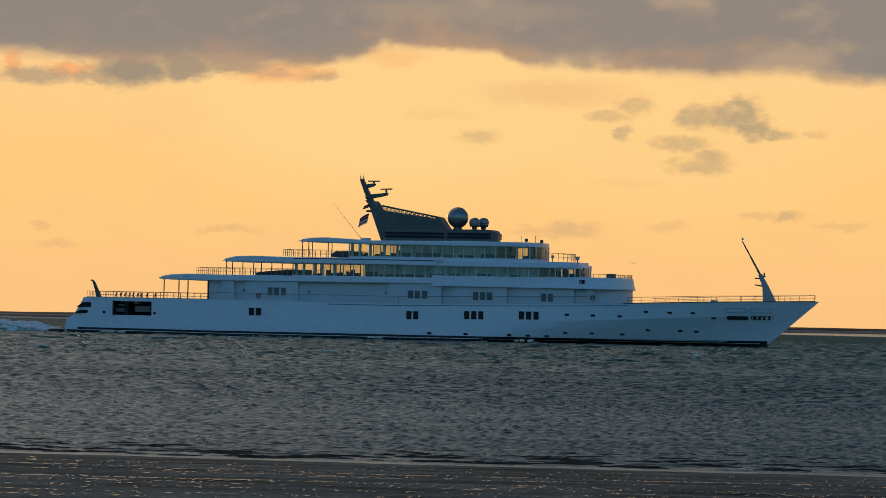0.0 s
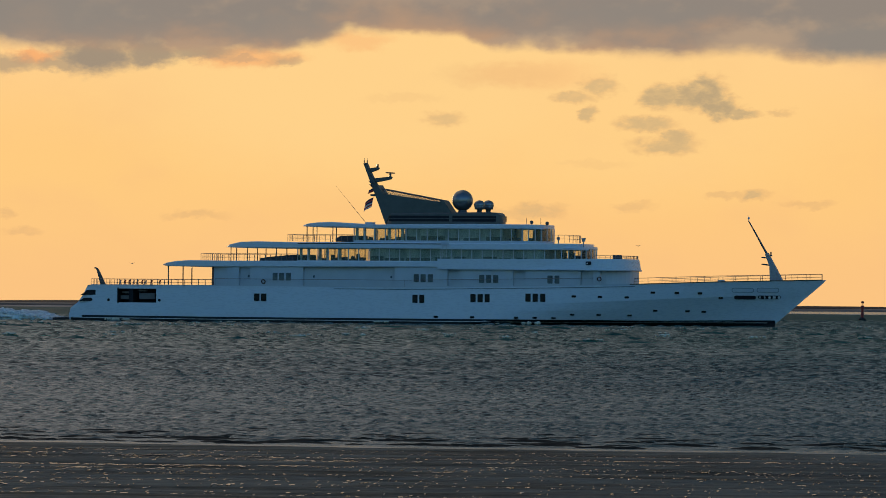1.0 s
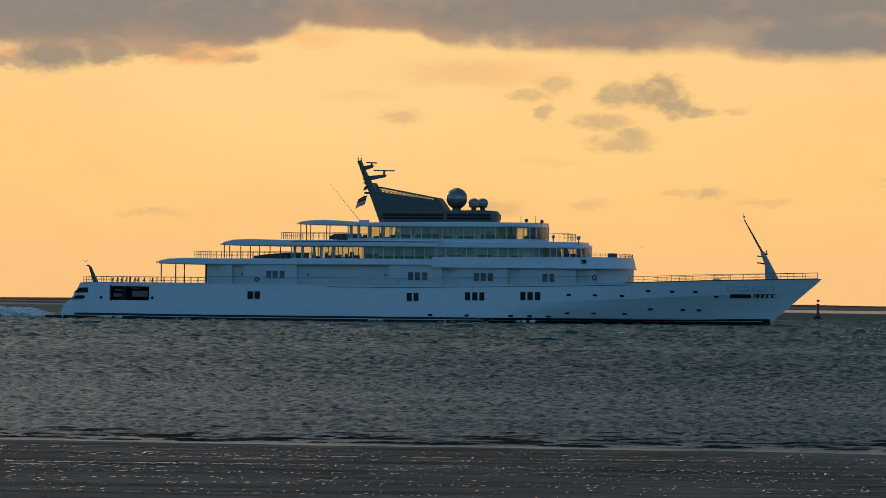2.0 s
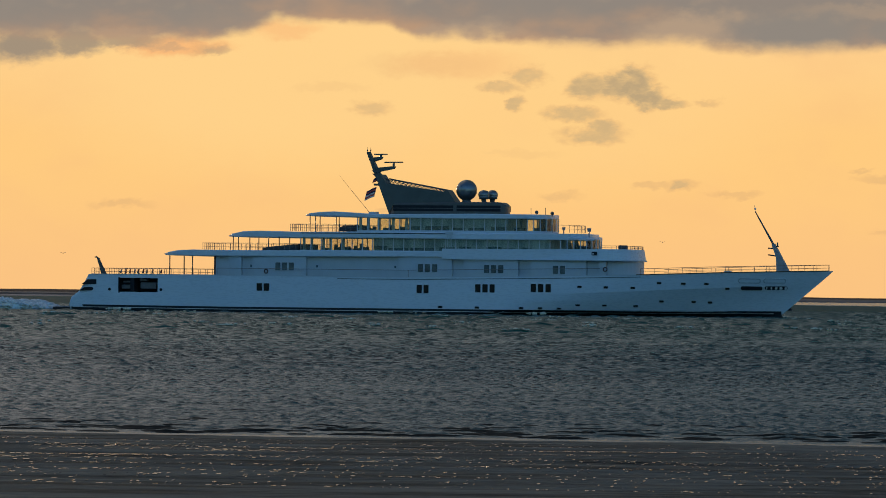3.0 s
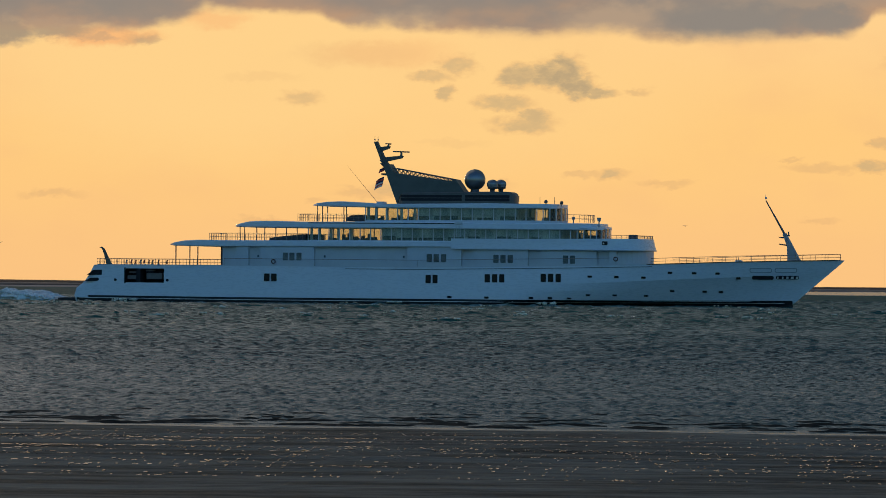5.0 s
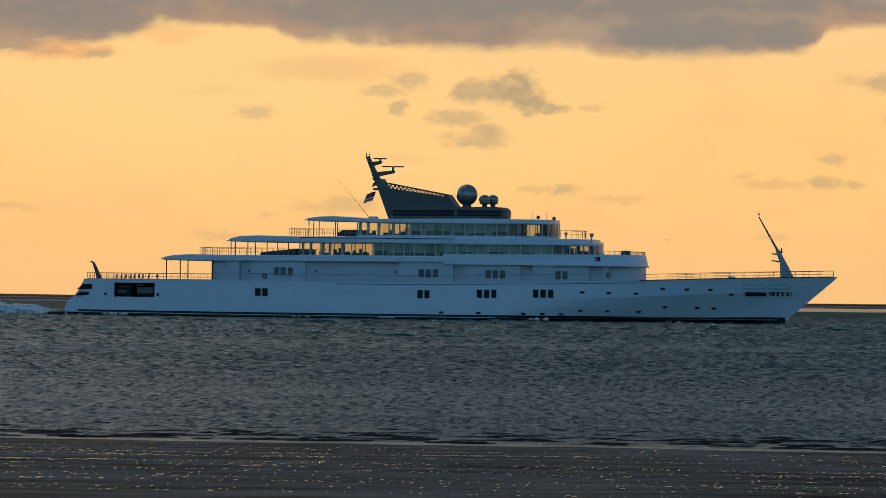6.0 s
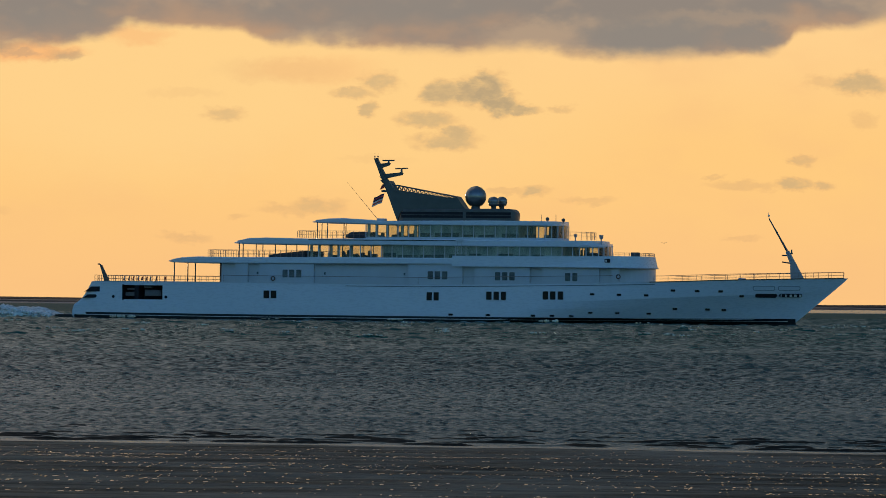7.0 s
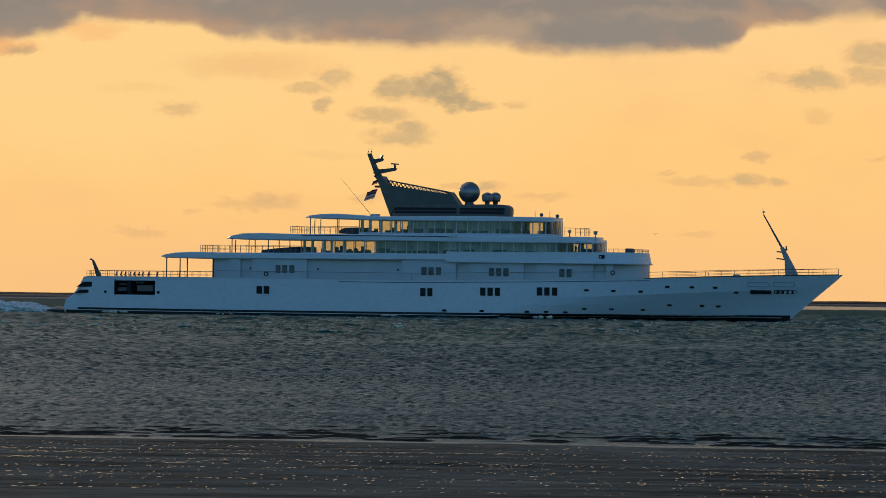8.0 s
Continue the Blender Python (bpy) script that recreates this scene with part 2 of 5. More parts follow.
def water_material(name, rough, spec):
    m = bpy.data.materials.new(name)
    m.use_nodes = True
    tr = m.node_tree
    p = tr.nodes["Principled BSDF"]
    geo = tr.nodes.new("ShaderNodeNewGeometry").outputs["Position"]
    mp = tr.nodes.new("ShaderNodeMapping")
    mp.inputs["Scale"].default_value = (0.6, 1.0, 1.0)
    tr.links.new(geo, mp.inputs[0])
    n1, _ = noise_tex(tr, geo, 0.02, 4.0)
    silt = mix(tr, ramp_value(tr, n1, 0.35, 0.65), rgb(0.028, 0.066, 0.068), rgb(0.038, 0.080, 0.080))
    deep = mix(tr, ramp_value(tr, n1, 0.35, 0.65), rgb(0.012, 0.072, 0.056), rgb(0.020, 0.092, 0.070))
    apart = tr.nodes.new("ShaderNodeSeparateXYZ")
    tr.links.new(geo, apart.inputs[0])
    tr.links.new(mix(tr, ramp_value(tr, apart.outputs[1], 200.0, 520.0), silt, deep), p.inputs["Base Color"])
    p.inputs["Roughness"].default_value = rough
    p.inputs["IOR"].default_value = 1.33
    p.inputs["Specular IOR Level"].default_value = spec
    fine, _ = noise_tex(tr, mp.outputs[0], 4.0, 3.0, 0.55)
    swell, _ = noise_tex(tr, mp.outputs[0], 0.8, 3.0, 0.55)
    hgt = calc(tr, "ADD", calc(tr, "MULTIPLY", fine, 0.065), calc(tr, "MULTIPLY", swell, 0.12))
    b = tr.nodes.new("ShaderNodeBump")
    b.inputs["Strength"].default_value = 1.0
    b.inputs["Distance"].default_value = 1.0
    tr.links.new(hgt, b.inputs["Height"])
    tr.links.new(b.outputs[0], p.inputs["Normal"])
    return m


def foam_material():
    return material("sea_foam", (0.86, 0.78, 0.68), 0.9, vary=0.35, scale=1.5, bump=0.06, bump_scale=5.0, spec=0.1)


WHITE = material("white_yacht_paint", (0.74, 0.77, 0.80), 0.28, vary=0.02, scale=0.25, spec=0.5, stretch=(0.5, 1, 2.0))
WHITE_DULL = material("white_deckhouse_paint", (0.61, 0.63, 0.65), 0.42, vary=0.05, scale=0.5)
BLACK = material("black_boot_paint", (0.008, 0.008, 0.010), 0.5, vary=0.3)
GREY = material("graphite_mast_paint", (0.098, 0.108, 0.102), 0.38, metal=0.3, vary=0.15, scale=0.7)
DARK = material("dark_interior", (0.012, 0.012, 0.014), 0.8, vary=0.3)
STEEL = material("polished_rail_steel", (0.30, 0.22, 0.18), 0.35, metal=0.6, vary=0.15)
SEAM = material("shadow_line_grey", (0.10, 0.12, 0.14), 0.6)
SEAM_LIGHT = material("pale_seam_grey", (0.34, 0.36, 0.38), 0.5)
DOME = material("grey_radome_shell", (0.27, 0.27, 0.26), 0.30, metal=0.75, vary=0.1, scale=1.0)
TEAK_DARK = material("varnished_rail_wood", (0.07, 0.04, 0.025), 0.35, vary=0.25, scale=2.0, stretch=(0.2, 2, 1))
TEAK = material("teak_deck", (0.30, 0.20, 0.12), 0.7, vary=0.2, scale=3.0, stretch=(0.2, 3, 1))
CUSHION = material("grey_cushion_cloth", (0.10, 0.10, 0.11), 0.9, vary=0.2)
CABIN = material("cabin_lining", (0.66, 0.82, 0.85), 0.8, vary=0.35, scale=0.8, stretch=(1.0, 1.0, 0.22))
SIDEBOARD = material("dim_sideboard_wood", (0.20, 0.25, 0.25), 0.8, vary=0.3)
ORANGE = material("orange_lifebuoy_rubber", (0.10, 0.030, 0.018), 0.6)
CREAM = material("white_fitting", (0.80, 0.78, 0.74), 0.4)
FLAG_BLUE = material("navy_flag_cloth", (0.03, 0.035, 0.08), 0.9)
FLAG_RED = material("red_flag_cloth", (0.70, 0.09, 0.06), 0.9)
FLAG_WHITE = material("white_flag_cloth", (0.80, 0.62, 0.50), 0.9)
BUOY_RED = material("red_buoy_paint", (0.34, 0.030, 0.022), 0.6, vary=0.3)
BUOY_BASE = material("weathered_buoy_float", (0.022, 0.020, 0.022), 0.8, vary=0.3)
GULL = material("grey_gull_feather", (0.30, 0.29, 0.28), 0.9)
GLASS = glass_material("tinted_window_glass", (0.98, 0.97, 0.90), 0.86)
WATER = water_material("sea_water", 0.26, 0.42)
WATER_FAR = water_material("far_sea_water", 0.6, 0.12)
FOAM = foam_material()
FOAM_CAP = material("whitecap_foam", (0.84, 0.70, 0.52), 0.9, vary=0.3, scale=1.5, bump=0.06, bump_scale=5.0, spec=0.1)
SAND = material("wet_tidal_sand", (0.066, 0.068, 0.056), 0.95, vary=0.6, scale=0.55, bump=0.14, bump_scale=9.0, spec=0.05, second=(0.150, 0.146, 0.116), stretch=(0.35, 1.0, 1.0))
BANK = material("pale_sandbank_sand", (0.16, 0.12, 0.10), 0.95, vary=0.35, scale=0.006, spec=0.05, second=(0.30, 0.22, 0.17), stretch=(0.3, 1.6, 1))
BANK_DARK = material("dark_dune_grass", (0.045, 0.034, 0.034), 0.95, vary=0.4, scale=0.02, spec=0.05)


def film_material(name, rough):
    """Thin still water left on the sand."""
    m = bpy.data.materials.new(name)
    m.use_nodes = True
    p = m.node_tree.nodes["Principled BSDF"]
    p.inputs["Base Color"].default_value = rgb(0.02, 0.02, 0.02)
    p.inputs["Roughness"].default_value = rough
    p.inputs["IOR"].default_value = 1.33
    return m


SHALLOW = film_material("calm_tidal_water", 0.19)
WET_BANK = material("wet_bank_sand", (0.26, 0.20, 0.17), 0.6, vary=0.3, scale=0.004, spec=0.3, stretch=(0.3, 1.6, 1))
FILM = film_material("still_water_film", 0.19)
SWASH = film_material("running_water_film", 0.24)


# ---------------------------------------------------------------- mesh helpers
def mesh_of(name, bm, mat, smooth=False):
    bmesh.ops.recalc_face_normals(bm, faces=bm.faces)
    me = bpy.data.meshes.new(name)
    bm.to_mesh(me)
    bm.free()
    me.materials.append(mat)
    if smooth:
        me.shade_smooth()
    return me


def part(name, bm, mat, parent, label="", smooth=False):
    ob = new(name, mesh_of(name, bm, mat, smooth))
    ob.parent = parent
    return tagged(ob, label)


def box(bm, x0, x1, y0, y1, z0, z1):
    v = [bm.verts.new((x, y, z)) for x in (x0, x1) for y in (y0, y1) for z in (z0, z1)]
    for f in ((0, 1, 3, 2), (4, 6, 7, 5), (0, 4, 5, 1), (2, 3, 7, 6), (0, 2, 6, 4), (1, 5, 7, 3)):
        bm.faces.new([v[i] for i in f])
    return bm


def rounded(bm, x0, x1, y0, y1, z0, z1, r, n=3):
    """A plate in x and z with rounded corners, from y0 to y1."""
    pts = []
    for cx, cz, a0 in ((x1 - r, z1 - r, 0), (x0 + r, z1 - r, 90), (x0 + r, z0 + r, 180), (x1 - r, z0 + r, 270)):
        for k in range(n + 1):
            a = radians(a0 + 90 * k / n)
            pts.append((cx + r * math.cos(a), cz + r * math.sin(a)))
    return extrude_xz(bm, pts, y0, y1)


def extrude_xz(bm, pts, y0, y1):
    a = [bm.verts.new((x, y0, z)) for x, z in pts]
    b = [bm.verts.new((x, y1, z)) for x, z in pts]
    bm.faces.new(a)
    bm.faces.new(b[::-1])
    for i in range(len(pts)):
        j = (i + 1) % len(pts)
        bm.faces.new((a[i], b[i], b[j], a[j]))
    return bm


def tube(bm, p, q, r0, r1=None, n=6):
    p, q = Vector(p), Vector(q)
    r1 = r0 if r1 is None else r1
    turn = (q - p).to_track_quat("Z", "Y").to_matrix()
    rings = []
    for c, r in ((p, r0), (q, r1)):
        rings.append([bm.verts.new(c + turn @ Vector((r * math.cos(a), r * math.sin(a), 0))) for a in (2 * math.pi * k / n for k in range(n))])
    for i in range(n):
        j = (i + 1) % n
        bm.faces.new((rings[0][i], rings[0][j], rings[1][j], rings[1][i]))
    bm.faces.new(rings[0][::-1])
    bm.faces.new(rings[1])
    return bm


def path_tube(bm, pts, r, n=5):
    """One continuous bar along the points."""
    pts = [Vector(p) for p in pts]
    rings = []
    for i, p in enumerate(pts):
        way = pts[min(i + 1, len(pts) - 1)] - pts[max(i - 1, 0)]
        side = Vector((way.y, -way.x, 0)).normalized() if way.xy.length > 1e-6 else Vector((1, 0, 0))
        rings.append([bm.verts.new(p + side * (r * math.cos(a)) + Vector((0, 0, r * math.sin(a)))) for a in (2 * math.pi * k / n for k in range(n))])
    for g, h in zip(rings, rings[1:]):
        for i in range(n):
            j = (i + 1) % n
            bm.faces.new((g[i], g[j], h[j], h[i]))
    bm.faces.new(rings[0][::-1])
    bm.faces.new(rings[-1])
    return bm


def ball(bm, c, r, n=20, flat=1.0):
    got = bmesh.ops.create_uvsphere(bm, u_segments=n, v_segments=n // 2 + 2, radius=r)
    for v in got["verts"]:
        v.co.z *= flat
        v.co += Vector(c)
    return bm


def slab(bm, sections, ch=0.10):
    """A hull of sections (x, half width, bottom, top) with chamfered edges."""
    rings = []
    for x, w, zb, zt in sections:
        w = max(w, 0.06)
        c = min(ch, w * 0.45, (zt - zb) * 0.45)
        prof = [(-w + c, zb), (w - c, zb), (w, zb + c), (w, zt - c), (w - c, zt), (-w + c, zt), (-w, zt - c), (-w, zb + c)]
        rings.append([bm.verts.new((x, y, z)) for y, z in prof])
    for a, b in zip(rings, rings[1:]):
        for i in range(8):
            j = (i + 1) % 8
            bm.faces.new((a[i], a[j], b[j], b[i]))
    bm.faces.new(rings[0][::-1])
    bm.faces.new(rings[-1])
    return bm


def nose(x0, x1, w, power=2.0, n=10):
    """Half widths from full at x0 to nothing at x1, round in plan."""
    out = []
    for k in range(n + 1):
        a = math.pi / 2 * k / n
        out.append((x0 + (x1 - x0) * math.sin(a), w * max(0.0, math.cos(a)) ** (2.0 / power)))
    return out


def flare(bm, low, top, zl, zt):
    """A shell between a lower and an upper outline, closed above and below."""
    rows = []
    for (xa, wa), (xb, wb), a, b in zip(low, top, zl, zt):
        wa, wb = max(wa, 0.05), max(wb, 0.05)
        rows.append([bm.verts.new(c) for c in ((xa, -wa, a), (xb, -wb, b), (xb, wb, b), (xa, wa, a))])
    for p, q in zip(rows, rows[1:]):
        for i in range(4):
            j = (i + 1) % 4
            bm.faces.new((p[i], p[j], q[j], q[i]))
    bm.faces.new(rows[0])
    bm.faces.new(rows[-1][::-1])
    return bm


def lerp(table, x):
    return float(np.interp(x, [t[0] for t in table], [t[1] for t in table]))


# ---------------------------------------------------------------- sea, shore and distance
def sea_height(X, Y, cell, seed, slope):
    """Short-crested wind waves, as fine as the cells allow."""
    r = np.random.RandomState(seed)
    n = 56
    Z = np.zeros_like(X)
    for k in range(n):
        lam = 2.5 * cell * (2.4 if cell < 0.3 else 2.0) ** (k / (n - 1.0))
        ang = r.normal(0.0, 0.80) + radians(262)
        amp = slope * lam / (2 * math.pi) / math.sqrt(n / 2.0) * (2.8 * cell / lam) ** 0.5
        c = np.cos(2 * math.pi / lam * (X * math.cos(ang) + Y * math.sin(ang)) + r.uniform(0, 2 * math.pi))
        Z += amp * (c + 0.25 * (2 * c * c - 1))
    dev = slope * 0.22 * cell * 2.8
    Z = 0.66 * Z + 0.75 * np.clip(Z - 0.9 * dev, 0, None)
    gust = 0.97 + 0.10 * np.sin(X * 0.021 + 1.3) * np.sin(Y * 0.027 + 0.4) + 0.08 * np.sin(X * 0.06 + Y * 0.093)
    return Z * gust


def shore_ripples(X, Y):
    """Low wavelets that run in along the water's edge."""
    d = Y - shore(X)
    near = np.exp(-((d - 6.0) / 5.0) ** 2)
    part_x = np.clip(1.2 * np.sin(X * 1.3 + 2.5 * np.sin(d * 0.9)) + 0.9 * np.sin(X * 3.1 + d * 1.7) - 0.1, 0, 1)
    c = np.cos(d * 2 * math.pi / 2.1 + 0.6 * np.sin(X * 0.4) + 0.35 * np.sin(X * 1.9))
    return 0.055 * near * part_x * np.clip(c, 0, 1) ** 14


def grid_mesh(name, xs, ys, height, mat):
    X, Y = np.meshgrid(xs, ys)
    co = np.stack([X, Y, height(X, Y)], -1).reshape(-1, 3)
    nx, ny = len(xs), len(ys)
    i = (np.arange(ny - 1)[:, None] * nx + np.arange(nx - 1)[None, :]).ravel()
    faces = np.stack([i, i + 1, i + nx + 1, i + nx], -1)
    me = bpy.data.meshes.new(name)
    me.vertices.add(len(co))
    me.vertices.foreach_set("co", co.ravel())
    me.loops.add(faces.size)
    me.loops.foreach_set("vertex_index", faces.ravel())
    me.polygons.add(len(faces))
    me.polygons.foreach_set("loop_start", np.arange(0, faces.size, 4))
    me.polygons.foreach_set("use_smooth", np.ones(len(faces), dtype=bool))
    me.update(calc_edges=True)
    me.materials.append(mat)
    return new(name, me)


def shore(x):
    """The water's edge ahead of the camera."""
    return 121.8 - 0.22 * np.clip(x, -40, 40) + 0.25 * np.sin(x * 0.35) + 0.12 * np.sin(x * 1.1 + 2.0)


def sand_height(X, Y):
    d = shore(X) - Y
    base = np.where(d > 0, 0.010 * d + 0.00006 * d * d, 0.02 * np.maximum(d, -60))
    near = np.exp(-((Y - 96) / 30.0) ** 2) * (np.abs(X) < 60)
    ripple = 0.016 * np.sin(Y * 2.1 + 0.5 * np.sin(X * 0.4) + 0.7 * np.sin(X * 0.13)) + 0.030 * np.sin(Y * 0.62 + 0.05 * X + 0.6 * np.sin(X * 0.2) + 1.0)
    return base + near * ripple * np.clip(d / 3.0, 0, 1)


def stretch_axis(lo, hi, step, out_lo, out_hi):
    inner = list(np.arange(lo, hi, step))
    s, left = step, []
    x = lo
    while x > out_lo:
        s *= 1.5
        x = max(out_lo, x - s)
        left.append(x)
    s, right = step, []
    x = inner[-1]
    while x < out_hi:
        s *= 1.5
        x = min(out_hi, x + s)
        right.append(x)
    return np.array(left[::-1] + inner + right)


tagged(grid_mesh("ground", stretch_axis(-24, 24, 0.25, -2600, 2600), stretch_axis(71, 130, 0.12, -400, 170), sand_height, SAND),
       "dark wet tidal sand flat with ripples and pools", "beach", kind="structure")


SEA = []


def build_sea():
    """Strips of sea with waves, finer where they lie nearer."""
    strips = ((112, 152, 0.065, 0.085, 21, 0.26), (149, 232, 0.11, 0.14, 31, 0.25), (228, 364, 0.20, 0.23, 48, 0.24), (358, 630, 0.36, 0.44, 84, 0.24), (618, 1310, 0.74, 1.0, 170, 0.24))
    for k, (lo, hi, sx, sy, half, slope) in enumerate(strips):
        lap = (3.0, 3.0, 4.0, 6.0, 12.0, 12.0)[k:k + 2]
        xs = stretch_axis(-half, half, sx, -2600, 2600)
        ys = np.append(np.arange(lo, hi, sy), hi)

        def height(X, Y, cell=sy, seed=40 + k, slope=slope, drop=0.22 if k == 4 else 0.0):
            side = np.clip((half * 1.6 - np.abs(X)) / (half * 0.5), 0, 1)
            fade = np.clip((Y - shore(X) + 1.0) / 9.0, 0.0, 1.0) * side
            dip = np.clip((Y - (hi - lap[1])) / lap[1], 0, 1) + (np.clip((lo + lap[0] - Y) / lap[0], 0, 1) if k else 0)
            return sea_height(X, Y, cell, seed, slope) * fade + shore_ripples(X, Y) * side - 0.16 * dip - drop
        SEA.append(tagged(grid_mesh("water", xs, ys, height, WATER), "choppy grey-green sea water with small waves", "sea", kind="structure"))
    tagged(grid_mesh("water", np.linspace(-2600, 2600, 60), np.linspace(1285, 4900, 60), lambda X, Y: X * 0.0 - 0.22, WATER_FAR),
           "distant grey sea reaching the sandbanks", "sea", kind="structure")


build_sea()


def sandbank(name, x0, x1, y0, y1, top, mat, seed, label):
    """A low bank with an uneven edge, flat on top."""
    r = np.random.RandomState(seed)
    n = 60
    xs = np.linspace(x0, x1, n)
    wav = lambda f: sum(np.sin(xs * f * k + r.uniform(0, 6)) / k for k in (1, 2.3, 4.1))
    near = y0 + (y1 - y0) * 0.06 * wav(0.012)
    far = y1 + (y1 - y0) * 0.05 * wav(0.010)
    crest = top * (1 + 0.10 * wav(0.02))
    bm = bmesh.new()
    rows = []
    for i in range(n):
        f = min(1.0, min(i, n - 1 - i) / 6.0)
        m = 0.5 * (near[i] + far[i])
        a, b = m + (near[i] - m) * (0.2 + 0.8 * f), m + (far[i] - m) * (0.2 + 0.8 * f)
        rows.append([bm.verts.new(c) for c in ((xs[i], a, -0.5), (xs[i], a + (b - a) * 0.02, crest[i] * 0.55 * f), (xs[i], a + (b - a) * 0.5, crest[i] * f), (xs[i], b, crest[i] * 0.7 * f), (xs[i], b, -0.5))])
    for p, q in zip(rows, rows[1:]):
        for k in range(4):
            bm.faces.new((p[k], p[k + 1], q[k + 1], q[k]))
    ob = new(name, mesh_of(name, bm, mat))
    return tagged(ob, label, "sandbank", kind="structure")


sandbank("backdrop", 40, 1500, 2330, 3680, 0.04, SHALLOW, 3, "calm shallow water gleaming along the sandbank")
sandbank("backdrop", -1200, 60, 2980, 3560, 0.10, WET_BANK, 5, "wet sand left bare by the tide")
sandbank("backdrop", -1500, 1500, 3700, 4250, 1.9, BANK, 8, "far pale sand flat")
sandbank("backdrop", -1800, 1800, 4400, 4850, 3.7, BANK_DARK, 6, "dark low dune coast along the horizon")


# ---------------------------------------------------------------- yacht
def unit_cube():
    bm = bmesh.new()
    box(bm, -0.5, 0.5, -0.5, 0.5, -0.5, 0.5)
    return bm


def shared(name, mat):
    return mesh_of(name, unit_cube(), mat)


def piece(name, me, parent, m, label=""):
    ob = new(name, me)
    ob.parent = parent
    ob.matrix_basis = m
    return tagged(ob, label)


def between(p, q, thick, z0, z1):
    """Pose of a unit cube that spans p to q in plan and z0 to z1 in height."""
    dx, dy = q[0] - p[0], q[1] - p[1]
    ln = math.hypot(dx, dy)
    return Matrix.LocRotScale(((p[0] + q[0]) / 2, (p[1] + q[1]) / 2, (z0 + z1) / 2), Euler((0, 0, math.atan2(dy, dx))), (ln, thick, z1 - z0))


SHEER = [(-70, 6.36), (-64.35, 6.36), (-40.66, 6.37), (-4.65, 6.31), (21.60, 6.74),
         (36.45, 7.08), (50.75, 7.61), (69.4, 8.11)]
STEM = [(-1.2, 58.0), (0.55, 60.47), (3.50, 64.00), (8.01, 69.37)]
STERN = [(-1.2, -67.6), (0.6, -68.53), (1.52, -68.43), (2.33, -68.02), (2.94, -67.28), (3.45, -66.23), (6.36, -64.68)]
GARAGE = (-58.67, -51.23)
GARAGE_Z = (3.25, 5.74)


BOOT = [(-69, 0.95), (-60, 0.92), (-40, 0.82), (20, 0.82), (40, 0.92), (60, 1.05)]


def hull_half(x, f, z):
    """Half breadth at x for the height z; f is 0 at the keel and 1 at the sheer."""
    stem = lerp(STEM, z)
    f = 0.80 + (f - 0.571) * 0.45 if f > 0.571 else f * 1.6 - 0.22
    start = 2.0 + 16.0 * f if f > 0.69 else 16.0 - 9.0 * (0.69 - f)
    b = 8.9 + 0.3 * min(1.0, (z + 1.2) / 1.6)
    if x < -50:
        b -= 0.9 * ((-50 - x) / 18.0) ** 2
    if x <= start:
        return b
    s = min(1.0, (x - start) / (stem - start))
    return b * (1 - s ** (1.75 + 0.75 * f if f > 0.69 else 2.27 - 2.0 * (0.69 - f)))


def hull_levels(x):
    sh = lerp(SHEER, x)
    kn = GARAGE_Z[0]
    if x > 12:
        kn += 2.2 * ((x - 12) / 50.0) ** 1.15
    up = min(GARAGE_Z[1], sh - 0.4) if x < 0 else sh - 0.75
    return [-1.2, 0.25, 0.85, kn * 0.55 + 0.4, kn, kn + (up - kn) * 0.5, up, sh]


def build_hull(yacht):
    xs = [-68, -64, GARAGE[0], (GARAGE[0] + GARAGE[1]) / 2, GARAGE[1]] + list(np.arange(-46, 12, 6)) + list(np.linspace(12, 69.3, 34))
    bm = bmesh.new()
    grid = {}
    for side in (-1, 1):
        for i, x in enumerate(xs):
            lv = hull_levels(x)
            for j, z in enumerate(lv):
                f = j / 7.0
                px = x
                if i == 0:
                    px = lerp(STERN, z)
                if i == 1:
                    px = max(x, lerp(STERN, z) + 1.0)
                stem = lerp(STEM, z)
                if x > 12:
                    px = 12 + (x - 12) * (stem - 12) / (69.3 - 12)
                y = side * max(0.04, hull_half(px, f, z))
                if i == 0:
                    y *= 0.97
                grid[side, i, j] = bm.verts.new((px, y, z))
    for side in (-1, 1):
        for i in range(len(xs) - 1):
            for j in range(7):
                if 2 <= i < 4 and 4 <= j < 6:
                    continue
                bm.faces.new((grid[side, i, j], grid[side, i + 1, j], grid[side, i + 1, j + 1], grid[side, i, j + 1]))
    for j in range(7):
        bm.faces.new((grid[-1, 0, j], grid[1, 0, j], grid[1, 0, j + 1], grid[-1, 0, j + 1]))
        n = len(xs) - 1
        bm.faces.new((grid[-1, n, j], grid[1, n, j], grid[1, n, j + 1], grid[-1, n, j + 1]))
    hull = part("hull", bm, WHITE, yacht, "glossy white steel hull with a flared bow")
    # deck inside the sheer
    bm = bmesh.new()
    prev = None
    for i in range(len(xs)):
        a, b = [bm.verts.new(Vector(c)) for c in ((DECK_PTS(xs, i, -1)), (DECK_PTS(xs, i, 1)))]
        if prev:
            bm.faces.new((prev[0], a, b, prev[1]))
        prev = (a, b)
    part("deck", bm, TEAK, yacht, "teak-planked main deck")
    return hull


def DECK_PTS(xs, i, side):
    z = lerp(SHEER, xs[i])
    x = max(xs[i], lerp(STERN, z)) if i < 2 else xs[i]
    if x > 12:
        x = 12 + (x - 12) * (lerp(STEM, z) - 12) / (69.3 - 12)
    return (x, side * max(0.03, hull_half(x, 1.0, z) - 0.03), z - 0.12)


